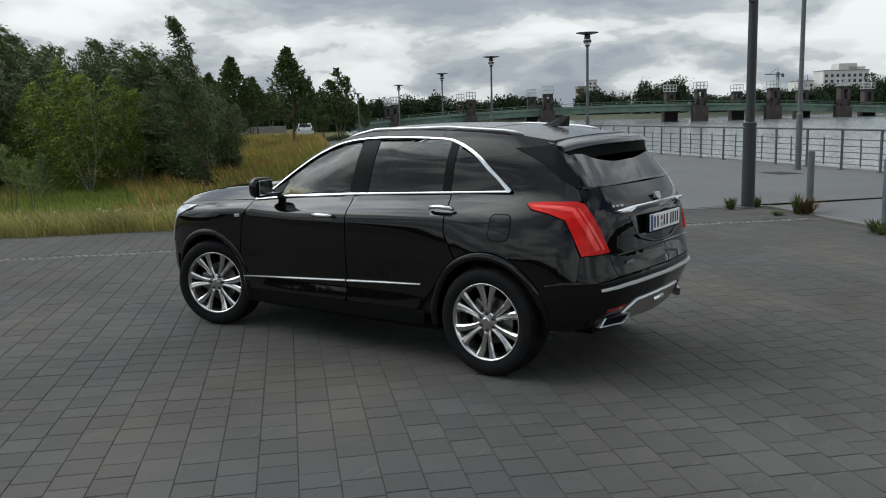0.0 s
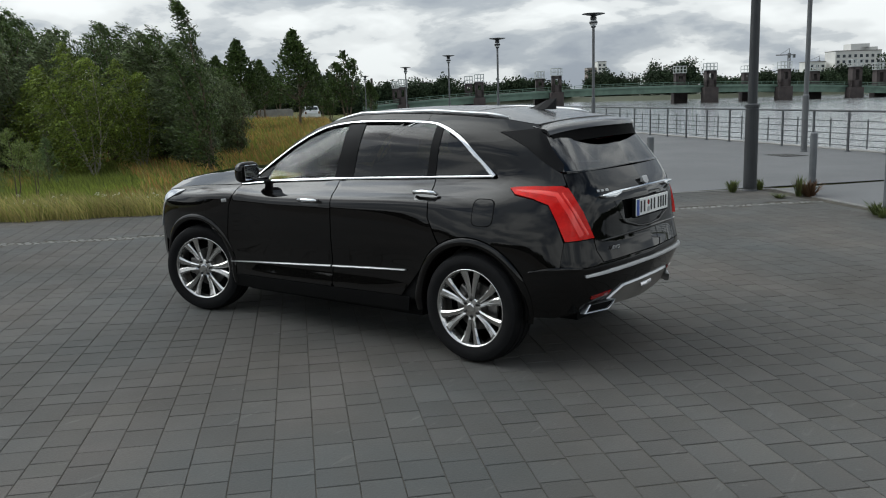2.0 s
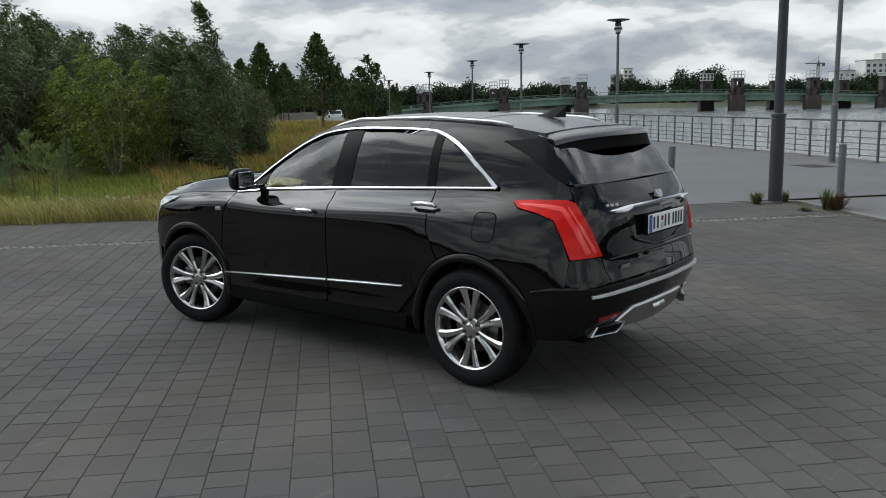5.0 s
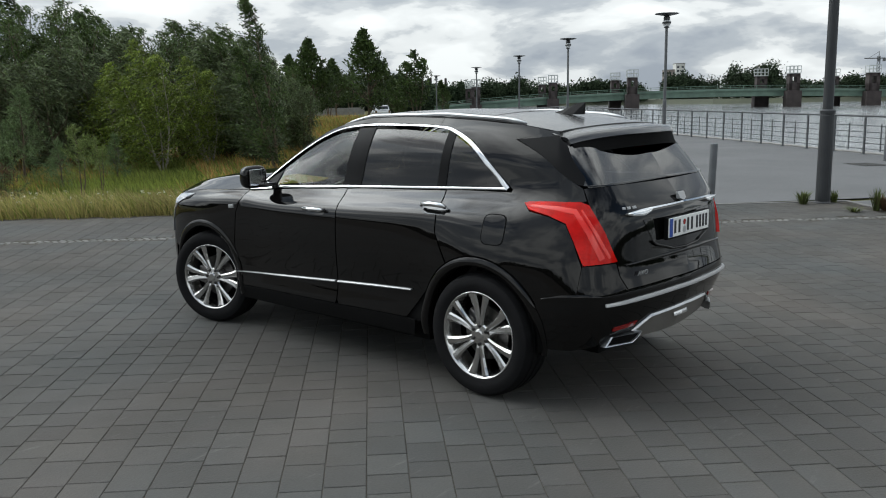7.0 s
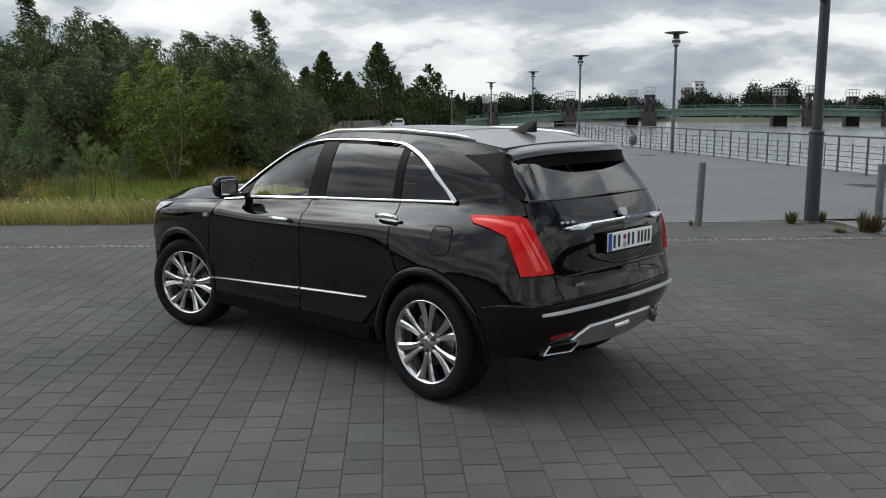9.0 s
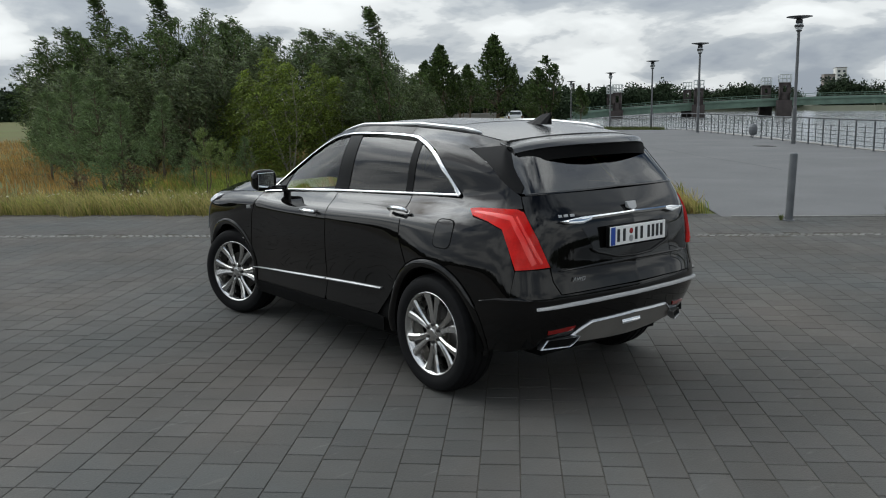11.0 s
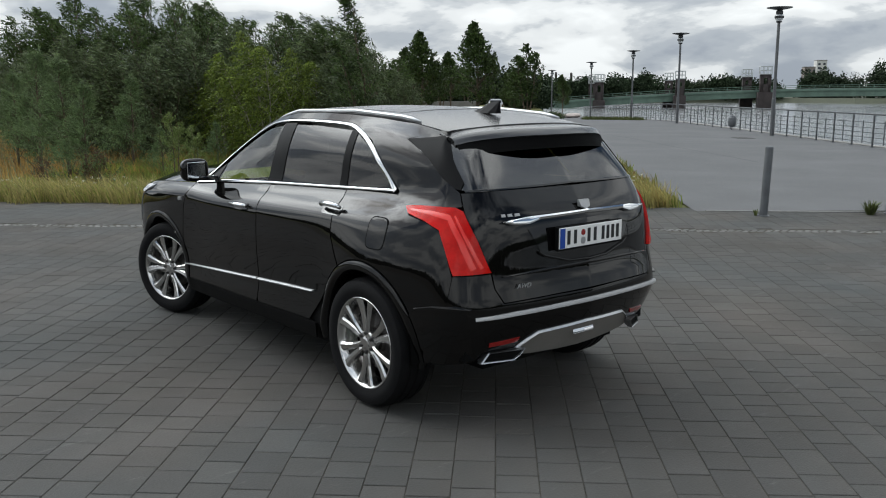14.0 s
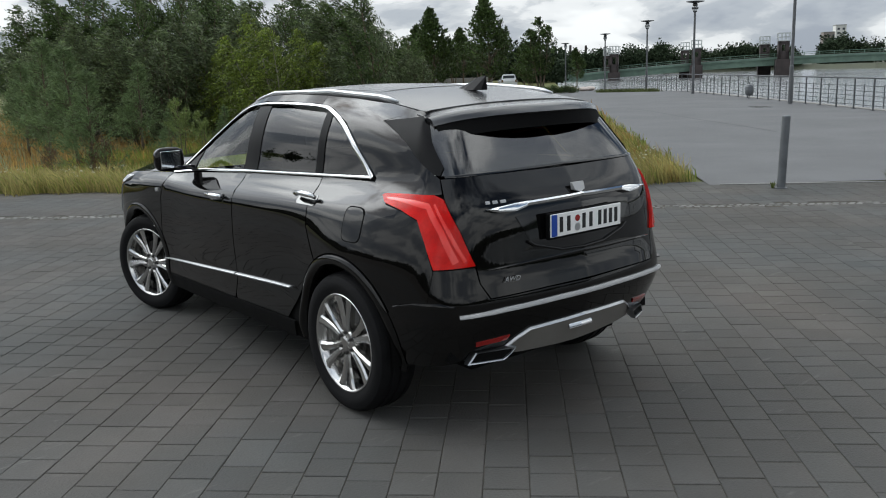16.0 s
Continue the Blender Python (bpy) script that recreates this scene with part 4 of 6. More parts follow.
def weed(at, h, r, n, material, label, seed):
    rng = np.random.default_rng(seed)
    w = thing("weed", at, label, "weed", "weeds in the joints")
    v, f = [], []
    for i in range(n):
        a, t_ = rng.uniform(0, 2 * math.pi), rng.uniform(0.2, 1)
        hh = h * rng.uniform(0.4, 1)
        d = Vector((math.cos(a), math.sin(a), 0))
        s = Vector((-d.y, d.x, 0)) * 0.008
        b = d * r * 0.3 * rng.uniform()
        m_, e = b + d * r * t_ * 0.5 + Vector((0, 0, hh * 0.7)), b + d * r * t_ + Vector((0, 0, hh))
        k_ = len(v)
        v += [b - s, b + s, m_ + s, m_ - s, e]
        f += [(k_, k_ + 1, k_ + 2, k_ + 3), (k_ + 3, k_ + 2, k_ + 4)]
    part("leaves", (v, f), material, w)
    return w


weed(pose(9.47, 1.66, 0), 0.24, 0.2, 110, WEEDG, "small green tuft in the joint beside the mast", 51)
weed(pose(10.0, 1.35, 0), 0.22, 0.15, 60, WEEDG, "thin green tuft at the foot of the mast", 52)
weed(pose(9.35, 0.36, 0), 0.30, 0.3, 160, BROWN, "brown withered weed clump at the bollard", 53)
weed(pose(9.28, 0.5, 0), 0.38, 0.16, 70, WEEDG, "green weed clump at the bollard", 54)
weed(pose(8.95, 0.72, 0), 0.09, 0.22, 60, WEEDG, "flat green weeds in the joint", 55)
weed(pose(7.55, -1.0, 0), 0.2, 0.24, 120, WEEDG, "green weed tuft at the bollard foot", 56)
weed(pose(7.3, -1.1, 0), 0.16, 0.2, 60, WEEDG, "green weed tuft at the bollard foot", 57)
weed(pose(8.1, 2.74, 0), 0.12, 0.07, 16, WEEDG, "few thin weeds at the bollard foot", 58)


# ---- things at the far end of the promenade ----
CARWHITE = mat("white_car_paint", (0.62, 0.63, 0.64), 0.25, var=0.05, coat=0.8)
TYRE = mat("dark_tyre", (0.015, 0.015, 0.015), 0.8, var=0.2)


def parked_suv(at):
    c = thing("parked_car", at, "small white estate car parked far off under the trees", "car")
    bm = bmesh.new()
    box(bm, (-0.88, -2.0, 0.32), (0.88, 2.2, 0.95), 0.12)
    part("body", bm, CARWHITE, c)
    bm = bmesh.new()
    g_ = bmesh.ops.create_cube(bm, size=1, matrix=Matrix.Translation((0, -0.35, 1.24)) @ Matrix.Diagonal((1.6, 3.0, 0.62, 1)))
    for v in g_["verts"]:
        if v.co.z > 1.2:
            v.co.x *= 0.82
            v.co.y = -0.35 + (v.co.y + 0.35) * 0.72
    bmesh.ops.bevel(bm, geom=bm.edges[:], offset=0.07, segments=2, affect="EDGES")
    part("roof", bm, CARWHITE, c)
    part("rear_window", boxes(((-0.60, -1.72, 1.05), (0.60, -1.45, 1.42))), WINDOWD, c)
    part("side_window", boxes(((-0.80, -1.1, 1.05), (-0.70, 0.6, 1.42)), ((0.70, -1.1, 1.05), (0.80, 0.6, 1.42))), WINDOWD, c)
    for x in (-0.72, 0.72):
        part("tail_light", boxes(((x - 0.1, -2.02, 0.72), (x + 0.1, -1.95, 0.98))), BROWN, c)
        for y in (-1.25, 1.35):
            part("wheel", lathe(bmesh.new(), [(0.30, -0.1), (0.32, -0.08), (0.32, 0.08), (0.30, 0.1)], 18, axis="x", m=Matrix.Translation((x * 1.08, y, 0.32))), TYRE, c)
    part("plate", boxes(((-0.26, -2.03, 0.62), (0.26, -1.99, 0.73))), LAMPGLASS, c)
    return c


p = bearing(45.3, 96)
parked_suv(Matrix.Translation((p[0], p[1], lie(p[0], p[1]))) @ pose(0, 0, 0, rz=-38))
for i, a in enumerate((46.9, 47.9, 48.9, 49.9)):
    p = bearing(a, 108)
    w = thing("barrier_wall", Matrix.Translation((p[0], p[1], lie(p[0], p[1]))) @ pose(0, 0, 0, rz=a + 90), "low pale concrete barrier wall beyond the trees", "barrier", "barriers at the far end")
    part("block", boxes(((-0.95, -0.2, -0.1), (0.95, 0.2, 0.85)), bevel=0.03), CONCRETE, w)
PALESTONE = mat("pale_pinkish_stone", (0.48, 0.41, 0.37), 0.85, var=0.2, scale=1.5, fine=14, bump=0.4)
for i, (u, v, h) in enumerate(((77.2, 11.3, 0.42), (76.4, 12.3, 0.36), (79.5, 13.3, 0.4))):
    st = thing("stone_block", pose(*quay(u, v, drop(u)), rz=20 * i), "pale boulder at the end of the promenade", "boulder", "boulders at the far end")
    bm = bmesh.new()
    bmesh.ops.create_icosphere(bm, subdivisions=2, radius=0.6)
    for q_ in bm.verts:
        q_.co = Vector((q_.co.x * 1.3, q_.co.y * 0.9, h * 0.55 + q_.co.z * h)) * (1 + 0.15 * noise.noise(q_.co * 2 + Vector((i, 0, 0))))
    part("stone", bm, PALESTONE, st)


def low_shrub(at, r, h, seed):
    """Thin stems with a low ragged mound of small leaves."""
    rng = np.random.default_rng(seed)
    sh = thing("low_shrub", at, "low dark green shrub at the asphalt's edge", "shrub", "low shrubs on the promenade")
    stems, tips = bmesh.new(), []
    for i in range(16):
        a, e = rng.uniform(0, 2 * math.pi), math.sqrt(rng.uniform())
        tip = Vector((r * e * math.cos(a), r * e * math.sin(a), h * rng.uniform(0.55, 1.0) * (1 - 0.45 * e * e)))
        tube(stems, [(0.1 * tip.x, 0.1 * tip.y, 0), tuple(tip * 0.5 + Vector((0, 0, 0.03))), tuple(tip)], 0.008, 4)
        tips += [tuple(tip), tuple(tip * 0.72)]
    part("stems", stems, BARK, sh)
    v, f = leaf_cloud(tips, 22, (r * 0.22, r * 0.22, h * 0.16), 0.09, rng, 0.1, (0, 0, 0), 0.5)
    o = new("leaves", make_mesh("leaves", v, f, LEAF_D))
    o.parent = sh
    return sh


for i in range(11):
    u, v = 63.0 + 0.25 * i, 3.55 - 0.34 * i + 0.2 * math.sin(3 * i)
    p = uv(u, v)
    low_shrub(pose(p[0], p[1], drop(u), rz=50 * i), 0.55 + 0.1 * math.sin(2.3 * i), 0.58 + 0.1 * math.sin(1.7 * i), 200 + i)


def tufts(rng, n):
    f = rng.uniform(size=n)
    u, v = 61.2 - 5.6 * f + rng.normal(0, 0.5, n), 11.5 + 3.3 * f + rng.normal(0, 0.12, n) + QV
    return np.stack([u * math.cos(PA) + v * math.sin(PA), u * math.sin(PA) - v * math.cos(PA)], 1)


blades("edge_weeds", 2600, tufts, 0.08, 0.32, WEEDG, "low strip of weeds before the railing", 71, wide=0.03, bend=0.6)


# ---- the car ----
PAINT = mat("dark_metallic_paint", (0.0036, 0.0032, 0.0031), 0.4, metal=0.0, var=0.06, scale=2, fine=900, coat=1.0, spec=0.0)
BLACKGLOSS = mat("gloss_black_trim", (0.004, 0.004, 0.004), 0.06, var=0.1, coat=0.3)
BLACKWING = mat("satin_black_trim", (0.006, 0.006, 0.0065), 0.42, var=0.1, spec=0.1)
BLACKMATT = mat("black_plastic", (0.006, 0.006, 0.006), 0.7, var=0.2, scale=10, fine=200, bump=0.1, spec=0.06)
CHROME = mat("chrome", (0.78, 0.79, 0.80), 0.08, metal=1.0, var=0.04, scale=8)
SATIN = mat("satin_aluminium", (0.55, 0.56, 0.57), 0.32, metal=1.0, var=0.05, scale=8)
SILVER = mat("satin_silver", (0.40, 0.40, 0.40), 0.4, metal=0.4, var=0.05, scale=8)
BRONZE = mat("satin_skid_plate", (0.23, 0.217, 0.20), 0.45, metal=0.35, var=0.08, scale=6)
ALLOY = mat("polished_alloy", (0.60, 0.595, 0.585), 0.2, metal=1.0, var=0.06, scale=9)
RUBBER = mat("tyre_rubber", (0.0075, 0.0075, 0.008), 0.7, var=0.25, scale=14, fine=160, bump=0.2, spec=0.12)
REDLENS = mat("red_lens", (0.55, 0.009, 0.006), 0.1, var=0.25, scale=9, fine=60, coat=0.25, spec=0.1)
REDDARK = mat("dark_red_lens", (0.30, 0.010, 0.008), 0.15, var=0.1, coat=0.8)
CLEARLENS = mat("headlamp_lens", (0.5, 0.52, 0.55), 0.1, metal=0.5, var=0.2, scale=9, coat=1.0)
PLATE = mat("white_plate", (0.85, 0.85, 0.83), 0.4, var=0.04)
PLATEBLUE = mat("blue_band", (0.01, 0.06, 0.35), 0.4, var=0.05)
INKBLACK = mat("black_ink", (0.012, 0.012, 0.013), 0.5, var=0.1)
CABIN = mat("dark_cabin_leather", (0.03, 0.028, 0.027), 0.6, var=0.2, scale=9, fine=200, bump=0.1)
LINER = mat("pale_headliner", (0.22, 0.21, 0.20), 0.9, var=0.1)
PAINT.node_tree.nodes["Principled BSDF"].inputs["Coat IOR"].default_value = 1.43
GLASSF = glass_mat("clear_car_glass", (0.84, 0.91, 0.83), 1.45)
GLASSR = glass_mat("privacy_glass", (0.05, 0.05, 0.055), 1.65)
# paler copy of the body paint: bright sky sheen put into the colour
ROOFPAINT = mat("sky_sheen_roof_paint", (0.035, 0.035, 0.036), 0.5, var=0.25, scale=2, fine=300, coat=1.0, spec=0.1)
ROOFPAINT.node_tree.nodes["Principled BSDF"].inputs["Coat IOR"].default_value = 1.8
ROOFPAINT.node_tree.nodes["Principled BSDF"].inputs["Coat Roughness"].default_value = 0.24
GLASSB = glass_mat("rear_privacy_glass", (0.05, 0.05, 0.055), 2.0)
REDBLADE = mat("inner_red_blade", (0.78, 0.026, 0.014), 0.2, var=0.1, coat=0.6)
BRAKE = mat("brake_iron", (0.20, 0.19, 0.18), 0.4, metal=0.9, var=0.2, scale=30)

QK = np.array([4.7, 4.25, 3.75, 3.3, 2.857, 2.4, 2.2, 1.95, 1.7, 1.2, 0.5, 0.0, -0.35, -0.70, -0.98, -1.53])
SIDE_Y = [3.3, 2.857, 2.4, 2.2, 1.95, 1.7, 1.2, 0.5, 0.0, -0.35]


def level(x, front, rear, z):
    return np.array([x, [*front, *SIDE_Y, *rear], z]).T


LEVELS = [
    level([0, .42, .72, .84, .88, .88, .885, .89, .89, .89, .89, .88, .85, .74, .50, 0], (3.70, 3.65, 3.45), (-.62, -.74, -.80), [.28, .28, .28, .27, .27, .27, .27, .27, .27, .28, .29, .32, .34, .35, .36, .36]),
    level([0, .45, .78, .89, .92, .915, .915, .915, .915, .915, .915, .93, .90, .79, .53, 0], (3.77, 3.70, 3.48), (-.69, -.82, -.885), [.42, .42, .42, .40, .40, .40, .40, .40, .40, .40, .41, .44, .47, .50, .53, .55]),
    level([0, .45, .80, .905, .935, .905, .898, .895, .895, .895, .90, .94, .915, .81, .545, 0], (3.80, 3.73, 3.50), (-.73, -.865, -.93), [.58, .58, .57, .53, .52, .51, .51, .515, .52, .54, .56, .58, .61, .65, .665, .68]),
    level([0, .45, .80, .905, .935, .912, .905, .905, .905, .905, .91, .935, .905, .795, .55, 0], (3.80, 3.72, 3.50), (-.705, -.83, -.89), [.75, .75, .75, .75, .76, .76, .77, .77, .78, .79, .80, .81, .82, .83, .84, .85]),
    level([0, .44, .77, .885, .918, .908, .902, .897, .896, .893, .888, .875, .842, .752, .555, 0], (3.74, 3.66, 3.44), (-.67, -.795, -.865), [.95, .95, .96, 1.0, 1.035, 1.045, 1.035, 1.03, 1.03, 1.045, 1.07, 1.09, 1.10, 1.10, 1.11, 1.12]),
    level([0, .40, .69, .81, .84, .825, .80, .782, .778, .77, .765, .755, .742, .695, .54, 0], (3.62, 3.56, 3.36), (-.60, -.70, -.745), [1.0, 1.0, 1.02, 1.06, 1.105, 1.135, 1.145, 1.157, 1.172, 1.20, 1.23, 1.255, 1.272, 1.29, 1.30, 1.31]),
    level([0, .40, .69, .805, .83, .805, .762, .715, .70, .728, .735, .725, .705, .66, .50, 0], (3.61, 3.55, 3.35), (-.51, -.61, -.655), [1.005, 1.005, 1.025, 1.065, 1.112, 1.15, 1.195, 1.29, 1.37, 1.43, 1.44, 1.43, 1.42, 1.42, 1.43, 1.44]),
    level([0, .39, .68, .80, .82, .785, .727, .62, .60, .655, .668, .662, .645, .615, .47, 0], (3.60, 3.54, 3.34), (-.43, -.52, -.56), [1.01, 1.01, 1.03, 1.07, 1.12, 1.165, 1.24, 1.42, 1.525, 1.618, 1.612, 1.58, 1.535, 1.53, 1.54, 1.55]),
    level([0, .38, .67, .79, .81, .765, .697, .575, .555, .592, .605, .60, .585, .565, .44, 0], (3.59, 3.53, 3.33), (-.37, -.45, -.49), [1.015, 1.015, 1.035, 1.075, 1.125, 1.175, 1.265, 1.46, 1.58, 1.675, 1.685, 1.655, 1.605, 1.585, 1.60, 1.605]),
]


def knit():
    """The feature lines as smooth curves, sampled densely along the car."""
    q = QK[::-1]
    pts = np.array(LEVELS)[:, ::-1, :]
    qs = np.linspace(q[0], q[-1], 900)
    d = np.zeros_like(pts)
    d[:, 1:-1] = (pts[:, 2:] - pts[:, :-2]) / (q[2:] - q[:-2])[None, :, None]
    i = np.clip(np.searchsorted(q, qs) - 1, 0, len(q) - 2)
    h = (q[i + 1] - q[i])
    t = ((qs - q[i]) / h)[None, :, None]
    hh = h[None, :, None]
    out = pts[:, i] * (2 * t ** 3 - 3 * t ** 2 + 1) + d[:, i] * hh * (t ** 3 - 2 * t ** 2 + t) + pts[:, i + 1] * (-2 * t ** 3 + 3 * t ** 2) + d[:, i + 1] * hh * (t ** 3 - t ** 2)
    return qs, out


KQ, KP = knit()


def skin(q, z):
    """Places on the car's skin by the way round it (q, which is y along the side) and height; x is to the car's left."""
    q, z = np.asarray(q, float).copy(), np.asarray(z, float)
    sx = np.ones_like(q)
    m = q < -1.53
    q[m], sx[m] = -3.06 - q[m], -1
    m = q > 4.7
    q[m], sx[m] = 9.4 - q[m], -1
    f = np.clip((q - KQ[0]) / (KQ[1] - KQ[0]), 0, len(KQ) - 1.001)
    i = f.astype(int)
    w = (f - i)[None, :, None]
    L = KP[:, i] * (1 - w) + KP[:, i + 1] * w
    Z = L[:, :, 2]
    n = len(q)
    zc = np.clip(z, Z[0], Z[-1])
    k = np.clip((zc[None] >= Z).sum(0) - 1, 0, len(Z) - 2)
    h = np.diff(Z, axis=0)
    res = []
    ar = np.arange(n)
    for c in (0, 1):
        dl = np.diff(L[:, :, c], axis=0) / np.maximum(h, 1e-5)
        mm = np.zeros_like(Z)
        a, b = dl[:-1], dl[1:]
        wa, wb = 2 * h[1:] + h[:-1], h[1:] + 2 * h[:-1]
        ok = a * b > 0
        mm[1:-1] = np.where(ok, (wa + wb) / np.where(ok, wa / np.where(a == 0, 1, a) + wb / np.where(b == 0, 1, b), 1), 0)
        mm[0], mm[-1] = dl[0], dl[-1]
        hk = np.maximum(h[k, ar], 1e-5)
        t = (zc - Z[k, ar]) / hk
        res.append(L[k, ar, c] * (2 * t ** 3 - 3 * t ** 2 + 1) + mm[k, ar] * hk * (t ** 3 - 2 * t ** 2 + t) + L[k + 1, ar, c] * (-2 * t ** 3 + 3 * t ** 2) + mm[k + 1, ar] * hk * (t ** 3 - t ** 2))
    return np.stack([-res[0] * sx, res[1], z], 1)


def skin_n(q, z):
    e = 0.004
    a = skin(q + e, z) - skin(q - e, z)
    b = skin(q, z + e) - skin(q, z - e)
    n = np.cross(b, a)
    n /= np.maximum(np.linalg.norm(n, axis=1), 1e-9)[:, None]
    return n


def on_skin(pts, off=0.0, side=1):
    p = np.array([(a, b) for a, b in pts], float)
    r = skin(p[:, 0], p[:, 1])
    if off:
        r = r + skin_n(p[:, 0], p[:, 1]) * off
    if side < 0:
        r[:, 0] *= -1
    return r


def rounded(pts, r, n=4):
    """A closed outline with its corners rounded."""
    out = []
    m = len(pts)
    for i in range(m):
        p, a, b = (Vector((*pts[j % m], 0)) for j in (i, i - 1, i + 1))
        la, lb = (a - p).length, (b - p).length
        d = min(r, la * 0.45, lb * 0.45)
        s, e = p + (a - p).normalized() * d, p + (b - p).normalized() * d
        for k in range(n + 1):
            t = k / n
            v = s * (1 - t) ** 2 + p * 2 * t * (1 - t) + e * t ** 2
            out.append((v.x, v.y))
    return out


def arc(cy, cz, r, a0, a1, n=16):
    return [(cy + r * math.cos(radians(a0 + (a1 - a0) * i / n)), cz + r * math.sin(radians(a0 + (a1 - a0) * i / n))) for i in range(n + 1)]


def panel(name, outline, material, parent, off=0.0, grid=0.05, depth=0.014, side=1, label="", fold=0.003):
    """A sheet of the skin inside an outline, with its edge turned in."""
    bm = bmesh.new()
    f = bm.faces.new([bm.verts.new((a, b, 0)) for a, b in outline])
    qa, qb = min(p[0] for p in outline), max(p[0] for p in outline)
    za, zb = min(p[1] for p in outline), max(p[1] for p in outline)
    for i in range(1, int((qb - qa) / grid) + 1):
        bmesh.ops.bisect_plane(bm, geom=bm.verts[:] + bm.edges[:] + bm.faces[:], plane_co=(qa + i * grid, 0, 0), plane_no=(1, 0, 0), dist=1e-5)
    for i in range(1, int((zb - za) / grid) + 1):
        bmesh.ops.bisect_plane(bm, geom=bm.verts[:] + bm.edges[:] + bm.faces[:], plane_co=(0, za + i * grid, 0), plane_no=(0, 1, 0), dist=1e-5)
    bmesh.ops.remove_doubles(bm, verts=bm.verts, dist=1e-4)
    bm.verts.index_update()
    p = np.array([(v.co.x, v.co.y) for v in bm.verts])
    pos, nor = skin(p[:, 0], p[:, 1]), skin_n(p[:, 0], p[:, 1])
    rim = {e for e in bm.edges if e.is_boundary}
    tops = [(g, g.verts[0].index) for g in bm.faces]
    low = {}
    for v in list(bm.verts):
        i = v.index
        v.co = pos[i] + nor[i] * off
        if any(e in rim for e in v.link_edges):
            low[v] = bm.verts.new(pos[i] + nor[i] * (off - depth))
    for e in rim:
        a, b = e.verts
        try:
            bm.faces.new((a, b, low[b], low[a]))
        except ValueError:
            pass
    if side < 0:
        for v in bm.verts:
            v.co.x = -v.co.x
        nor[:, 0] *= -1
    bmesh.ops.recalc_face_normals(bm, faces=bm.faces)
    out = sum(g.normal.dot(Vector(nor[i])) * g.calc_area() for g, i in tops)
    if out < 0:
        bmesh.ops.reverse_faces(bm, faces=bm.faces)
    ob = part(name, bm, material, parent, label, smooth=True)
    cut_sharp(ob, 40)
    return ob


def band(name, path, width, material, parent, off=0.005, side=1, label="", thick=0.008, n=4, tilt=0.0):
    """A strip that follows a path on the skin: widths one or one for each point."""
    pts = []
    for (a, b) in zip(path, path[1:]):
        for k in range(n):
            t = k / n
            pts.append((a[0] + (b[0] - a[0]) * t, a[1] + (b[1] - a[1]) * t))
    pts.append(path[-1])
    ws = width if isinstance(width, (list, tuple)) else [width] * len(path)
    wl = [ws[min(i // n, len(ws) - 2)] + (ws[min(i // n, len(ws) - 2) + 1] - ws[min(i // n, len(ws) - 2)]) * ((i % n) / n) for i in range(len(pts) - 1)] + [ws[-1]]
    up_, dn = [], []
    for i, p in enumerate(pts):
        a, b = pts[max(0, i - 1)], pts[min(len(pts) - 1, i + 1)]
        d = Vector((b[0] - a[0], b[1] - a[1])).normalized()
        s = Vector((-d.y, d.x)) * wl[i] * 0.5
        up_.append((p[0] + s.x, p[1] + s.y))
        dn.append((p[0] - s.x, p[1] - s.y))
    bm = bmesh.new()
    rows = [[bm.verts.new(c) for c in on_skin(l, o, side)] for l, o in ((up_, off - thick), (up_, off + tilt), (pts, off + 0.25 * thick), (dn, off - tilt), (dn, off - thick))]
    for a, b in zip(rows, rows[1:]):
        for i in range(len(pts) - 1):
            bm.faces.new((a[i], a[i + 1], b[i + 1], b[i]))
    for i in (0, -1):
        bm.faces.new([r[i] for r in rows])
    bmesh.ops.recalc_face_normals(bm, faces=bm.faces)
    return cut_sharp(part(name, bm, material, parent, label, smooth=True), 50)


def flowing(path, k=5):
    """A smooth curve through the points, k steps between each two."""
    p = [Vector(a) for a in path]
    p = [p[0] * 2 - p[1]] + p + [p[-1] * 2 - p[-2]]
    out = []
    for a, b, c, d in zip(p, p[1:], p[2:], p[3:]):
        for i in range(k):
            t = i / k
            out.append(tuple(0.5 * (2 * b + (c - a) * t + (2 * a - 5 * b + 4 * c - d) * t * t + (3 * b - a - 3 * c + d) * t ** 3)))
    return out + [tuple(path[-1])]


def grid_part(name, rows, material, parent, thick=0.0, label=""):
    bm = bmesh.new()
    vs = [[bm.verts.new(p) for p in r] for r in rows]
    for a, b in zip(vs, vs[1:]):
        for i in range(len(a) - 1):
            bm.faces.new((a[i], a[i + 1], b[i + 1], b[i]))
    bmesh.ops.recalc_face_normals(bm, faces=bm.faces)
    bm.normal_update()
    if sum(g.normal.z * g.calc_area() for g in bm.faces) < 0:
        bmesh.ops.reverse_faces(bm, faces=bm.faces)
    if thick:
        bmesh.ops.solidify(bm, geom=bm.faces[:], thickness=thick)
    return cut_sharp(part(name, bm, material, parent, label, smooth=True), 45)


car = thing("car", pose(0, 0, 0), "glossy dark grey mid-size SUV parked on the pavers", "car")
AR, AZ = 0.418, 0.395   # wheel arch opening
FA, RA = 2.857, 0.0


def rear_arch(r, a0, a1):
    return arc(RA, AZ, r, a0, a1)


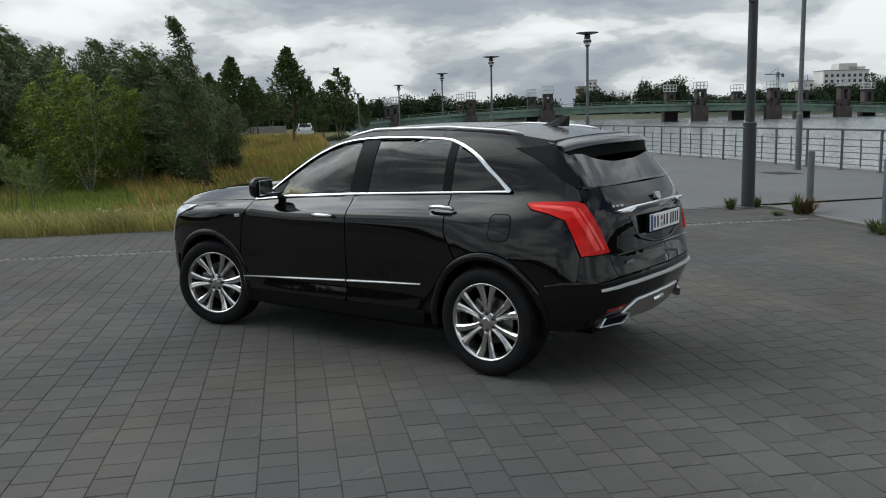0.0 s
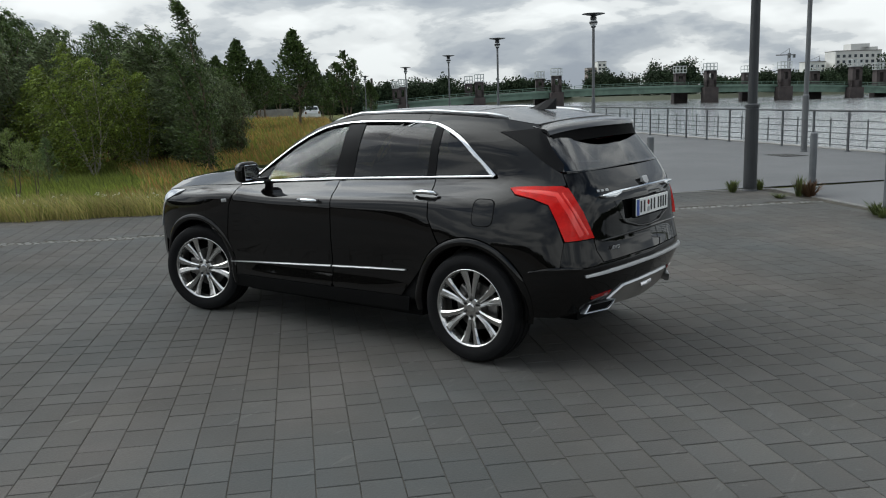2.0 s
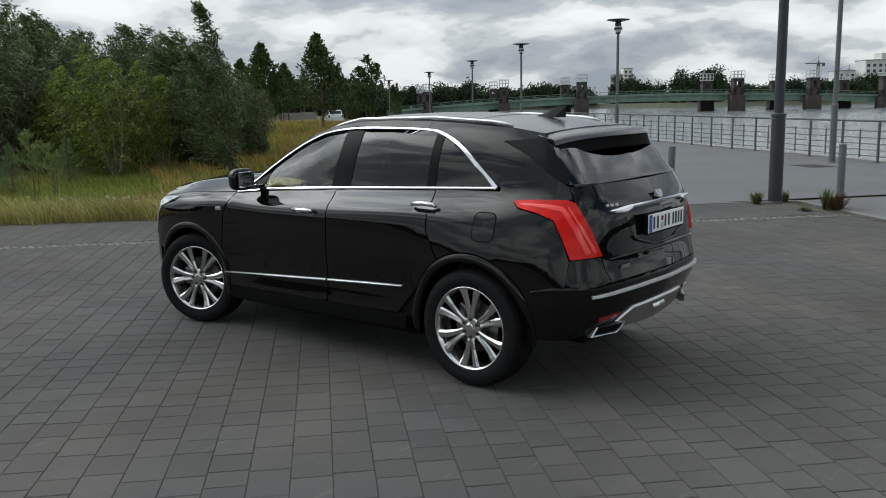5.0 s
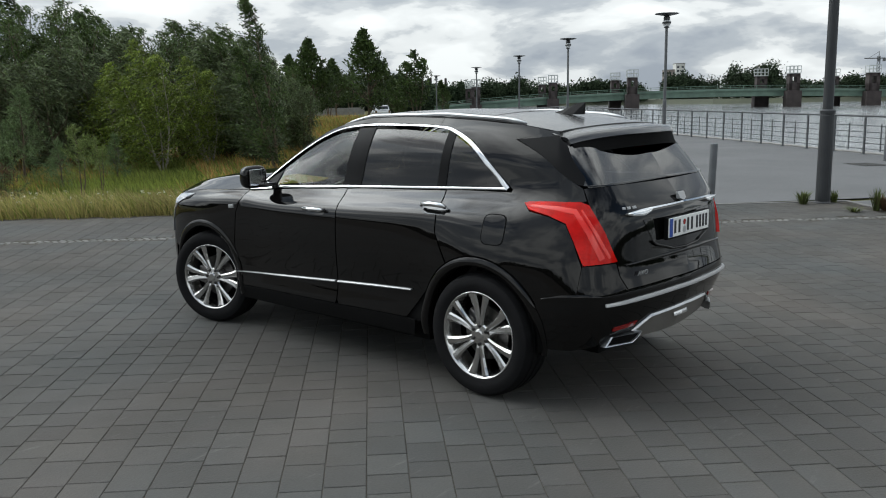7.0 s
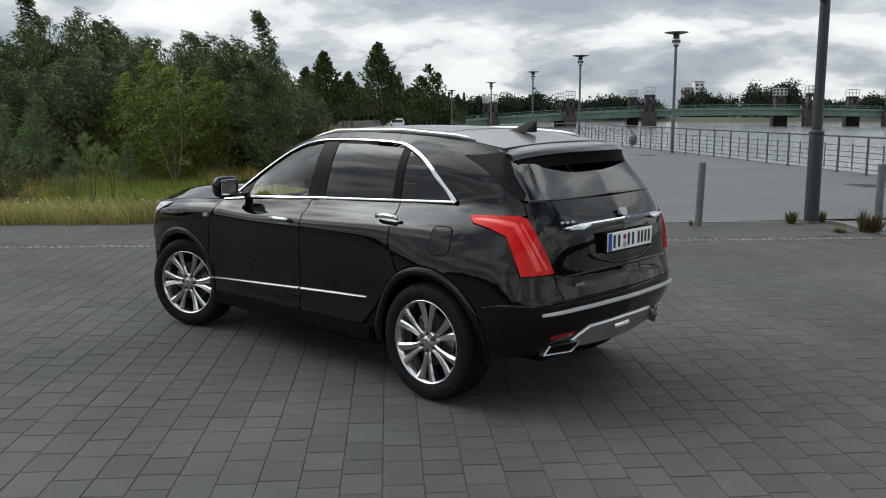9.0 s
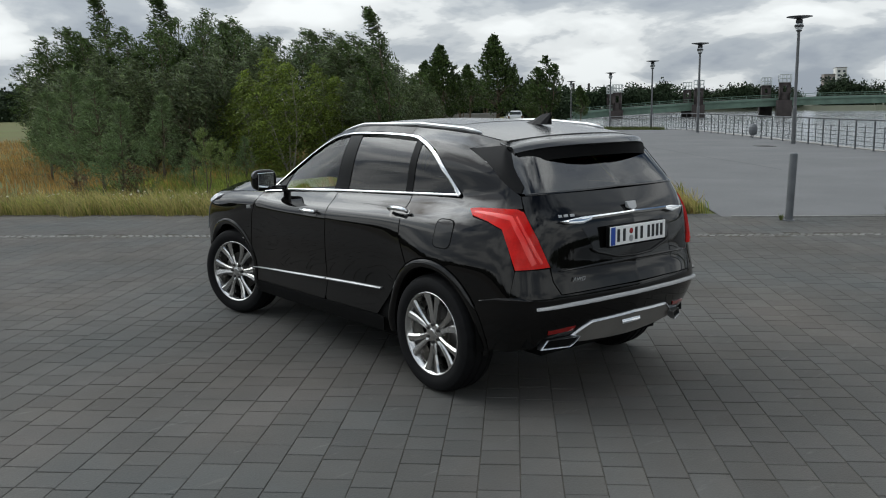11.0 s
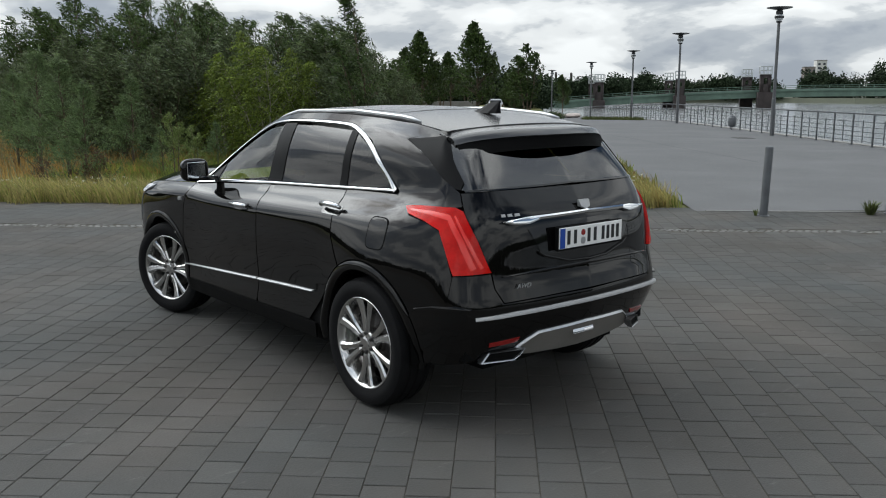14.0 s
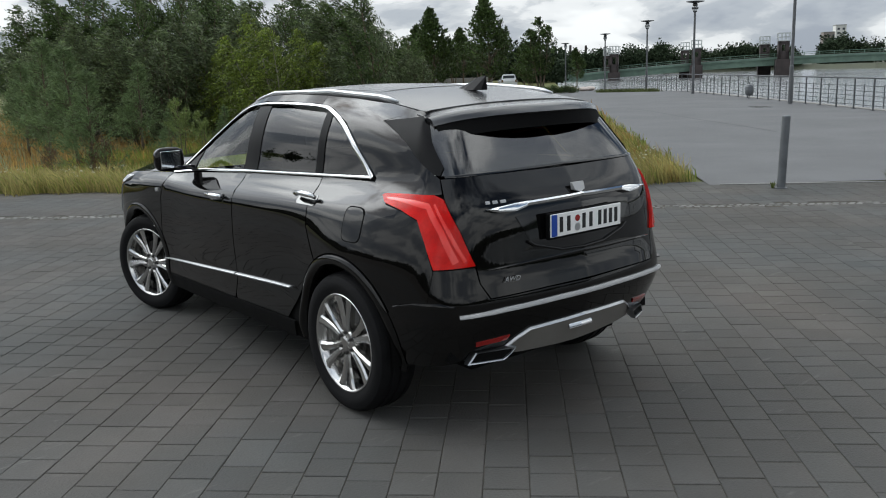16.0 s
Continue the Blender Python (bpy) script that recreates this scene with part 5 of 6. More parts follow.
for side in (1, -1):
    # lower panels
    front_arch_back = arc(FA, AZ, AR + 0.045, 178, 90, 14)
    panel("front_fender", [(2.47, 0.40), (2.475, 0.70), (2.445, 0.95), (2.345, 1.128), (2.6, 1.115), (2.857, 1.103), (3.1, 1.082), (3.36, 1.045), (3.42, 0.80), (3.36, 0.62)] + arc(FA, AZ, AR + 0.045, 26, 176, 22), PAINT, car, side=side)
    door = panel("front_door", [(2.335, 1.126), (2.435, 0.95), (2.465, 0.70), (2.458, 0.42), (2.41, 0.385), (1.30, 0.395), (1.286, 0.42), (1.286, 1.192)], PAINT, car, side=side)
    door2 = panel("rear_door", [(1.276, 1.193), (1.276, 0.42), (1.262, 0.395), (0.60, 0.405)] + rear_arch(AR + 0.06, 22, 58)[2:] + [(0.355, 0.98), (0.36, 1.10), (0.372, 1.232)], PAINT, car, side=side)
    # body side round the rear, up to the roof
    panel("quarter_panel", [(0.362, 1.236), (0.350, 1.10), (0.345, 0.98)] + rear_arch(AR + 0.06, 59.5, 150) + [(-0.475, 0.688), (-0.62, 0.705), (-0.655, 0.86), (-0.605, 1.0), (-0.555, 1.092), (-0.45, 1.128), (-0.31, 1.152), (-0.262, 1.19), (-0.30, 1.202), (-0.45, 1.211), (-0.66, 1.216), (-0.70, 1.22), (-0.692, 1.288), (-0.66, 1.303), (-0.10, 1.552), (-0.30, 1.60), (-0.10, 1.635), (0.2, 1.660), (0.5, 1.675), (0.5, 1.625), (0.36, 1.606), (0.19, 1.535), (-0.14, 1.263), (-0.135, 1.245)], PAINT, car, side=side)
    panel("roof_side", [(0.505, 1.675), (0.505, 1.63), (0.85, 1.642), (1.2, 1.640), (1.5, 1.610), (1.7, 1.556), (1.9, 1.478), (2.05, 1.39), (2.2, 1.262), (2.2, 1.23), (2.235, 1.165), (2.33, 1.132), (2.33, 1.15), (2.2, 1.258), (2.05, 1.388), (1.93, 1.472), (1.7, 1.575), (1.5, 1.628), (1.2, 1.672), (0.85, 1.682)], PAINT, car, side=side, grid=0.08)
    panel("rocker_panel", [(2.46, 0.275), (0.55, 0.292), (0.52, 0.395), (0.60, 0.398), (1.27, 0.388), (2.42, 0.378), (2.46, 0.36)], BLACKMATT, car, side=side, off=0.004)
    # wheel arch trims
    for nm, c, lo, hi in (("front_arch_trim", FA, -14, 192), ("rear_arch_trim", RA, -10, 190)):
        o = [(c + 0.0 + p[0] - c, p[1]) for p in arc(c, AZ, AR + 0.05, lo, hi, 40)]
        i = arc(c, AZ, AR, lo, hi, 40)
        bm = bmesh.new()
        r1, r2, r3 = on_skin(o, 0.004, side), on_skin([((a[0] + b[0]) / 2, (a[1] + b[1]) / 2) for a, b in zip(o, i)], 0.014, side), on_skin(i, 0.008, side)
        r4 = r3.copy()
        r4[:, 0] *= 0.90
        rows = [[bm.verts.new(p) for p in r] for r in (r1, r2, r3, r4)]
        for a, b in zip(rows, rows[1:]):
            for k in range(len(a) - 1):
                bm.faces.new((a[k], a[k + 1], b[k + 1], b[k]))
        bmesh.ops.recalc_face_normals(bm, faces=bm.faces)
        part(nm, bm, PAINT, car, smooth=True)
        bm = bmesh.new()
        rows = []
        for x in (0.60, 0.91):
            rows.append([bm.verts.new((-side * x, c + (AR + 0.02) * math.cos(radians(a)), AZ + (AR + 0.02) * math.sin(radians(a)))) for a in range(-6, 189, 8)])
        for k in range(len(rows[0]) - 1):
            bm.faces.new((rows[0][k], rows[0][k + 1], rows[1][k + 1], rows[1][k]))
        bm.faces.new(rows[0])
        part("wheel_well", bm, BLACKMATT, car)
    # dark layer behind the joints
    panel("inner_shell", [(3.38, 0.98), (2.857, 1.05), (2.3, 1.12), (1.2, 1.19), (0.3, 1.235), (-0.3, 1.26), (-0.66, 1.28), (-0.9, 0.9), (-0.92, 0.72), (-0.9, 0.44)] + rear_arch(AR + 0.03, 175, 5) + [(0.55, 0.34), (2.40, 0.32)] + arc(FA, AZ, AR + 0.03, 175, 5), BLACKMATT, car, off=-0.016, side=side, grid=0.12, depth=0.002)
    # glass and chrome round it
    panel("front_side_glass", [(2.175, 1.172), (1.345, 1.212), (1.262, 1.594), (1.50, 1.565), (1.70, 1.508), (1.88, 1.42), (2.03, 1.315)], GLASSF, car, off=-0.004, depth=0.003, side=side, label="clear side window").visible_shadow = False
    panel("rear_side_glass", [(1.155, 1.222), (0.455, 1.247), (0.415, 1.585), (0.80, 1.603), (1.075, 1.602)], GLASSR, car, off=-0.004, depth=0.003, side=side, label="dark tinted side window")
    panel("quarter_glass", [(0.375, 1.25), (-0.07, 1.272), (0.185, 1.49), (0.345, 1.568)], GLASSR, car, off=-0.004, depth=0.003, side=side, label="dark tinted quarter window")
    panel("door_pillar_trim", [(1.342, 1.205), (1.158, 1.213), (1.08, 1.612), (1.258, 1.606)], BLACKWING, car, off=0.0, side=side)
    panel("divider_trim", [(0.452, 1.24), (0.378, 1.243), (0.348, 1.578), (0.412, 1.597)], BLACKWING, car, off=0.0, side=side)
    panel("mirror_triangle", [(2.235, 1.155), (2.09, 1.166), (2.06, 1.285), (2.17, 1.225)], BLACKWING, car, off=0.0, side=side)
    belt = [(2.33, 1.133), (1.95, 1.166), (1.285, 1.204), (0.5, 1.238), (-0.10, 1.263)]
    band("belt_chrome", belt, 0.014, CHROME, car, 0.010, side, n=8)
    band("window_chrome", flowing([(2.26, 1.152), (2.17, 1.237), (2.04, 1.345), (1.88, 1.45), (1.70, 1.532), (1.50, 1.588), (1.2, 1.622), (0.85, 1.627), (0.5, 1.617), (0.36, 1.592), (0.19, 1.513), (0.03, 1.386), (-0.112, 1.262)]), [0.010] * 40 + [0.010 + 0.018 * min(1, i / 14) for i in range(21)], CHROME, car, 0.010, side, n=1)
    band("sill_chrome", [(2.44, 0.486), (1.9, 0.516), (1.292, 0.552)], [0.007, 0.012, 0.013], SATIN, car, 0.016, side, tilt=0.004, thick=0.016)
    band("sill_chrome", [(1.272, 0.553), (0.9, 0.574), (0.555, 0.592)], [0.013, 0.013, 0.010], SATIN, car, 0.016, side, tilt=0.004, thick=0.016)
    band("fender_vent", [(2.515, 0.995), (2.455, 1.0)], 0.028, SATIN, car, 0.008, side)
    # handles
    for d, (hy, hz) in ((door, (1.50, 1.035)), (door2, (0.385, 1.120))):
        c = on_skin([(hy, hz)], 0, side)[0]
        n = Vector(skin_n(np.array([hy]), np.array([hz]))[0])
        n.x *= side
        panel("handle_recess", rounded([(hy - 0.10, hz - 0.03), (hy + 0.10, hz - 0.03), (hy + 0.10, hz + 0.024), (hy - 0.10, hz + 0.024)], 0.025), BLACKGLOSS, d, off=0.0015, depth=0.003, side=side)
        bm = tube(bmesh.new(), [Vector(c) + n * o + Vector((0, dy, 0.008)) for dy, o in ((-0.105, 0.01), (-0.085, 0.034), (0, 0.042), (0.085, 0.034), (0.105, 0.01))], [0.010, 0.015, 0.016, 0.015, 0.010], 8)
        part("door_handle", bm, CHROME, d, "chrome handle", smooth=True)
    # door mirror
    mir = part("mirror_arm", boxes(((-side * 0.78, 2.06, 1.165), (-side * 0.92, 2.13, 1.20)), bevel=0.012), BLACKGLOSS, car)
    bm = bmesh.new()
    bmesh.ops.create_uvsphere(bm, u_segments=24, v_segments=14, radius=1)
    for v in bm.verts:
        e = v.co.copy()
        v.co = Vector((-side * (0.945 + 0.105 * math.copysign(abs(e.x) ** 0.6, e.x)), 2.12 + (0.085 if e.y > 0 else 0.03) * math.copysign(abs(e.y) ** 0.75, e.y), 1.245 + 0.085 * math.copysign(abs(e.z) ** 0.62, e.z)))
    bmesh.ops.recalc_face_normals(bm, faces=bm.faces)
    part("mirror_housing", bm, PAINT, mir, smooth=True)
    part("mirror_glass", boxes(((-0.078, -0.003, -0.06), (0.078, 0.003, 0.06)), bevel=0.002), CHROME, mir, "mirror glass", at=pose(-side * 0.95, 2.080, 1.245, rz=side * 11))
    # tail lamp
    tl = panel("tail_lamp", [(-0.268, 1.190), (-0.30, 1.198), (-0.45, 1.206), (-0.66, 1.211), (-0.715, 1.195), (-0.80, 1.05), (-0.868, 0.888), (-0.665, 0.872), (-0.612, 1.0), (-0.562, 1.097), (-0.45, 1.133), (-0.315, 1.157)], REDLENS, car, off=0.016, depth=0.03, side=side, grid=0.035, label="bright red tail lamp lens")
    band("light_blade", [(-0.32, 1.178), (-0.5, 1.172), (-0.62, 1.160), (-0.70, 1.05), (-0.775, 0.905)], [0.010, 0.022, 0.030, 0.034, 0.034], REDBLADE, tl, 0.017, side, thick=0.004)
    band("light_blade", [(-0.66, 1.17), (-0.74, 1.05), (-0.82, 0.91)], [0.012, 0.020, 0.020], REDBLADE, tl, 0.017, side, thick=0.004)
    band("bumper_ledge", [(-0.445, 0.672), (-0.55, 0.688), (-0.68, 0.70), (-0.76, 0.70)], [0.008, 0.03, 0.03, 0.006], PAINT, car, 0.010, side, thick=0.012)
    # spoiler wing beside the rear window
    panel("side_wing", [(-0.115, 1.549), (-0.655, 1.306), (-0.70, 1.30), (-0.745, 1.34), (-0.70, 1.45), (-0.70, 1.53), (-0.40, 1.575)], BLACKWING, car, off=0.006, side=side)
    panel("spoiler_side", [(-0.12, 1.554), (-0.40, 1.579), (-0.70, 1.536), (-0.70, 1.583), (-0.36, 1.603), (-0.305, 1.603)], PAINT, car, side=side)
    # roof rail
    rr = []
    for y in np.linspace(1.52, -0.12, 22):
        p = on_skin([(y, 1.70)], 0, side)[0]
        lift = 0.008 * min(1, (1.53 - y) / 0.14, (y + 0.13) / 0.14)
        e = on_skin([(y, float(np.interp(y, [-0.35, 0, 0.5, 1.2, 1.7], [1.605, 1.655, 1.685, 1.675, 1.58])))], 0, side)[0]
        rr.append((e[0] + side * 0.02, y, e[2] + 0.006 + lift))
    part("roof_rail", tube(bmesh.new(), rr, [0.007] + [0.0125] * 20 + [0.007], 8), SATIN, car, "satin aluminium roof rail", smooth=True)

# fuel flap on the left, headlamps, exhausts, reflectors on both sides
ol = rounded([(-0.185, 0.945), (-0.02, 0.945), (-0.02, 1.125), (-0.185, 1.125)], 0.05)
il = rounded([(-0.179, 0.951), (-0.026, 0.951), (-0.026, 1.119), (-0.179, 1.119)], 0.046)
panel("fuel_flap_joint", ol, BLACKMATT, car, off=0.0012, depth=0.002)
panel("fuel_flap", il, PAINT, car, off=0.002, depth=0.002)
for side in (1, -1):
    panel("headlamp", [(3.02, 1.060), (3.22, 1.048), (3.42, 1.022), (3.62, 0.985), (3.80, 0.93), (3.86, 0.84), (3.70, 0.74), (3.52, 0.72), (3.44, 0.82), (3.40, 0.90), (3.28, 0.965), (3.12, 1.02)], CLEARLENS, car, off=0.006, side=side, grid=0.04, label="clear swept-back headlamp")
    panel("reflector", [(-0.86, 0.480), (-1.02, 0.492), (-1.035, 0.518), (-0.86, 0.502)], REDDARK, car, off=0.006, side=side, depth=0.01)
    p3 = [Vector((side * x, y, z)) for x, y, z in ((-0.672, -0.735, 0.382), (-0.634, -0.755, 0.441), (-0.449, -0.845, 0.456), (-0.470, -0.835, 0.425), (-0.506, -0.816, 0.391))]
    cen = sum(p3, Vector()) / 5
    bm = bmesh.new()
    rows = [[bm.verts.new(c) for c in r] for r in ([p + Vector((0, 0.03, 0)) for p in p3], p3, [cen + (p - cen) * 0.97 + Vector((0, -0.008, 0)) for p in p3], [cen + Vector(((p - cen).x * 0.93, (p - cen).y * 0.93 - 0.004, (p - cen).z * 0.80)) for p in p3], [cen + Vector(((p - cen).x * 0.90, (p - cen).y * 0.90 + 0.05, (p - cen).z * 0.74)) for p in p3])]
    for a, b in zip(rows, rows[1:]):
        for k in range(5):
            bm.faces.new((a[k], a[(k + 1) % 5], b[(k + 1) % 5], b[k]))
    bmesh.ops.recalc_face_normals(bm, faces=bm.faces)
    tip = part("exhaust_tip", bm, SATIN, car, "chrome exhaust tip")
    bm = bmesh.new()
    bm.faces.new([bm.verts.new(cen + Vector(((p - cen).x * 0.93, (p - cen).y * 0.93 + 0.006, (p - cen).z * 0.79))) for p in p3])
    part("pipe_mouth", bm, BLACKMATT, tip)


def both(left):
    """A left outline from the middle round, closed on the right."""
    return left + [(-3.06 - a, b) for a, b in reversed(left)]


# rear: tailgate, bumper, glass
panel("tailgate", both([(-1.53, 0.742), (-1.2, 0.738), (-0.925, 0.728), (-0.888, 0.80), (-0.878, 0.884), (-0.806, 1.05), (-0.722, 1.19), (-0.712, 1.222), (-0.70, 1.286), (-0.98, 1.297)]), PAINT, car)
panel("rear_bumper", both([(-1.53, 0.545), (-1.12, 0.53), (-1.06, 0.485), (-1.03, 0.455), (-0.84, 0.448), (-0.79, 0.385), (-0.62, 0.36), (-0.46, 0.36)] + rear_arch(AR + 0.045, 186, 150)[2:] + [(-0.475, 0.682), (-0.62, 0.699), (-0.66, 0.866), (-0.87, 0.878), (-0.882, 0.80), (-0.92, 0.722), (-1.2, 0.732)]), PAINT, car)
panel("skid_plate", both([(-1.53, 0.385), (-1.30, 0.385), (-1.12, 0.395), (-1.01, 0.41), (-1.03, 0.452), (-1.075, 0.49), (-1.13, 0.527), (-1.3, 0.54)]), BRONZE, car, off=0.004, depth=0.05)
band("skid_edge", [(-1.02, 0.452), (-1.075, 0.497), (-1.13, 0.533), (-1.53, 0.548), (-1.93, 0.533), (-1.985, 0.497), (-2.04, 0.452)], 0.009, SATIN, car, 0.010, n=8, tilt=0.006)
band("skid_slot", [(-1.36, 0.487), (-1.53, 0.489), (-1.70, 0.487)], 0.018, CHROME, car, 0.014, n=6, tilt=0.008)
band("bumper_chrome", [(-0.775, 0.652), (-0.98, 0.667), (-1.25, 0.676), (-1.53, 0.680), (-1.81, 0.676), (-2.08, 0.667), (-2.285, 0.652)], [0.014, 0.019, 0.02, 0.02, 0.02, 0.019, 0.014], SILVER, car, 0.014, n=8, tilt=0.004, thick=0.014, label="satin chrome bumper strip")
panel("rear_glass", both([(-1.53, 1.318), (-0.98, 1.307), (-0.705, 1.303), (-0.69, 1.345), (-0.65, 1.45), (-0.65, 1.545), (-1.0, 1.56)]), GLASSB, car, off=-0.003, depth=0.004, label="dark tinted rear window")
band("rear_glass_chrome", [(-0.735, 1.296), (-0.98, 1.304), (-1.53, 1.314), (-2.08, 1.304), (-2.325, 1.296)], 0.012, BLACKGLOSS, car, 0.004, n=8)
panel("plate_recess", both([(-1.53, 0.905), (-1.30, 0.91), (-1.16, 0.955), (-1.10, 1.095), (-1.30, 1.125)]), BLACKGLOSS, car, off=0.003, depth=0.004)
band("recess_lip", [(-1.14, 0.97), (-1.17, 0.945), (-1.30, 0.902), (-1.53, 0.897), (-1.76, 0.902), (-1.89, 0.945), (-1.92, 0.97)], 0.012, PAINT, car, 0.014, n=6)
band("tailgate_crease", [(-0.93, 0.86), (-1.2, 0.872), (-1.53, 0.88), (-1.86, 0.872), (-2.13, 0.86)], [0.006, 0.016, 0.02, 0.016, 0.006], PAINT, car, 0.010, n=8, thick=0.012)
band("chrome_bar", [(-0.955, 1.138), (-1.02, 1.135), (-1.10, 1.138), (-1.16, 1.148), (-1.53, 1.158), (-1.90, 1.148), (-1.96, 1.138), (-2.04, 1.135), (-2.105, 1.138)], [0.006, 0.022, 0.034, 0.018, 0.016, 0.018, 0.034, 0.022, 0.006], CHROME, car, 0.020, n=5, thick=0.022, label="wide chrome bar over the plate")
# plate with plain bars
py = float(skin(np.array([-1.53]), np.array([1.03]))[0, 1])
plate = part("number_plate", boxes(((-0.262, py - 0.032, 0.978), (0.262, py - 0.022, 1.092)), bevel=0.003), PLATE, car, "white plate with a blue band", at=None)
part("holder", boxes(((-0.268, py - 0.026, 0.966), (0.268, py + 0.0, 1.097)), bevel=0.004), BLACKMATT, plate)
part("blue_band", boxes(((-0.258, py - 0.0332, 0.981), (-0.218, py - 0.0315, 1.089))), PLATEBLUE, plate)
part("seal", lathe(bmesh.new(), [(0.017, 0), (0.017, 0.002)], 14, m=Matrix.Translation((-0.072, py - 0.032, 1.055)) @ pose(0, 0, 0, 90)), REDDARK, plate)
part("seal", lathe(bmesh.new(), [(0.020, 0), (0.020, 0.002)], 14, m=Matrix.Translation((-0.072, py - 0.032, 1.010)) @ pose(0, 0, 0, 90)), SATIN, plate)
for x0 in (-0.205, -0.152, -0.040, 0.012, 0.080, 0.122, 0.164, 0.206):
    part("bar", boxes(((x0 + 0.004, py - 0.0335, 0.998), (x0 + 0.028, py - 0.0315, 1.074))), INKBLACK, plate)
# badge and small lettering bars
by = float(skin(np.array([-1.53]), np.array([1.19]))[0, 1])
bm = bmesh.new()
sh = [(-0.042, 0.022), (0.042, 0.022), (0.036, -0.012), (0.0, -0.026), (-0.036, -0.012)]
a = [bm.verts.new((x, by - 0.020 + 0.45 * z, 1.20 + z)) for x, z in sh]
b = [bm.verts.new((x * 1.1, by, 1.20 + z * 1.1)) for x, z in sh]
bm.faces.new(a)
for k in range(5):
    bm.faces.new((a[k], a[(k + 1) % 5], b[(k + 1) % 5], b[k]))
bmesh.ops.recalc_face_normals(bm, faces=bm.faces)
part("badge", bm, SILVER, car, "plain chrome shield badge")
for q0 in (-0.965, -1.005, -1.045):
    band("badge_bar", [(q0, 1.172), (q0 - 0.026, 1.173)], 0.014, SILVER, car, 0.005, thick=0.004)
txt = bpy.data.curves.new("lettering", "FONT")
txt.body, txt.size, txt.extrude, txt.shear = "AWD", 0.036, 0.002, 0.3
tob = new("lettering", txt)
tme = bpy.data.meshes.new_from_object(tob)
bpy.data.objects.remove(tob)
lp = skin(np.array([-1.0]), np.array([0.80]))[0]
tme.materials.append(SILVER)
let = new("lettering", tme)
let.parent = car
let.matrix_basis = Matrix.Translation((lp[0], lp[1] - 0.014, 0.795)) @ pose(0, 0, 0, 90, 0, -10)
let["label"] = "chrome letters AWD"

# roof, spoiler, screen, bonnet
edge = lambda y, zz: on_skin([(y, zz)])[0]
ry = [1.74, 1.6, 1.4, 1.2, 0.9, 0.6, 0.3, 0.0, -0.2, -0.36]
rz = np.interp(ry[::-1], [-0.36, -0.2, 0, 0.3, 0.6, 0.9, 1.2, 1.4, 1.6, 1.74], [1.600, 1.625, 1.655, 1.675, 1.685, 1.687, 1.676, 1.652, 1.605, 1.565])[::-1]
rows = []
for y, z in zip(ry, rz):
    e = edge(y, z - 0.002)
    rows.append([(e[0] * -s, y + (0.10 * (1 - s * s) if y > 1.5 else -0.10 * (1 - s * s) if y < -0.3 else 0), z + 0.034 * (1 - abs(s) ** 2.4)) for s in np.linspace(-1, 1, 21)])
grid_part("roof", rows, ROOFPAINT, car, 0.006)
rows = []
for y in (1.45, 1.2, 0.9, 0.6, 0.35, 0.22):
    z = float(np.interp(y, ry[::-1], rz[::-1]))
    rows.append([(0.44 * s, y, z + 0.034 * (1 - abs(0.75 * s) ** 2.4) + 0.003) for s in np.linspace(-1, 1, 13)])
grid_part("sunroof", rows, ROOFPAINT, car, 0.003)
rows = []
for f in np.linspace(0, 1, 6):
    rows.append([(0.615 * s * (1 - 0.01 * f), -0.33 - 0.03 * (1 - s * s) - f * (0.10 + 0.20 * (1 - s * s)), 1.607 + 0.030 * (1 - abs(s) ** 2.4) - 0.030 * f + (0.006 if f > 0.7 else 0) - 0.02 * abs(s) ** 6) for s in np.linspace(-1, 1, 21)])
for dy, dz in ((-0.012, -0.012), (-0.024, -0.034)):
    rows.append([(x, y + dy, z + dz) for x, y, z in rows[5]])
grid_part("spoiler", rows, ROOFPAINT, car, 0.022)
rows = []
for f in np.linspace(0, 1, 5):
    rows.append([(0.60 * s, -0.445 - 0.215 * (1 - s * s) - f * 0.055 * s * s - f * 0.005, 1.572 - f * 0.095 + 0.026 * (1 - abs(s) ** 2.4) - 0.02 * abs(s) ** 6) for s in np.linspace(-1, 1, 21)])
grid_part("spoiler_underside", rows, BLACKMATT, car, 0.01)
part("brake_light", boxes(((-0.16, -0.640, 1.560), (0.16, -0.625, 1.573)), bevel=0.003), REDDARK, car, "dark red high brake light")
rows = []
for f in np.linspace(0, 1, 9):
    y = 2.3 + (1.74 - 2.3) * f
    z = float(np.interp(y, [1.74, 1.95, 2.2, 2.3], [1.563, 1.455, 1.255, 1.19]))
    e = edge(y, z)
    bow = 0.30 * (1 - f) + 0.12 * f
    rows.append([(-e[0] * s, y + bow * (1 - s * s), z + 0.03 * f * (1 - s * s)) for s in np.linspace(-1, 1, 17)])
grid_part("windscreen", rows, GLASSF, car, label="clear windscreen").visible_shadow = False
rows = []
for f in np.linspace(0, 1, 12):
    y = 2.33 + 1.02 * f
    z = float(np.interp(y, [2.33, 2.6, 2.857, 3.1, 3.36], [1.136, 1.119, 1.106, 1.085, 1.045]))
    e = edge(y, z)
    rows.append([(-e[0] * s, y + (0.22 + 0.04 * f) * (1 - s * s), z + (0.115 - 0.03 * f) * (1 - abs(s) ** 2.2) + 0.012 * math.exp(-((abs(s) - 0.62) / 0.1) ** 2)) for s in np.linspace(-1, 1, 25)])
grid_part("bonnet", rows, PAINT, car, 0.004)
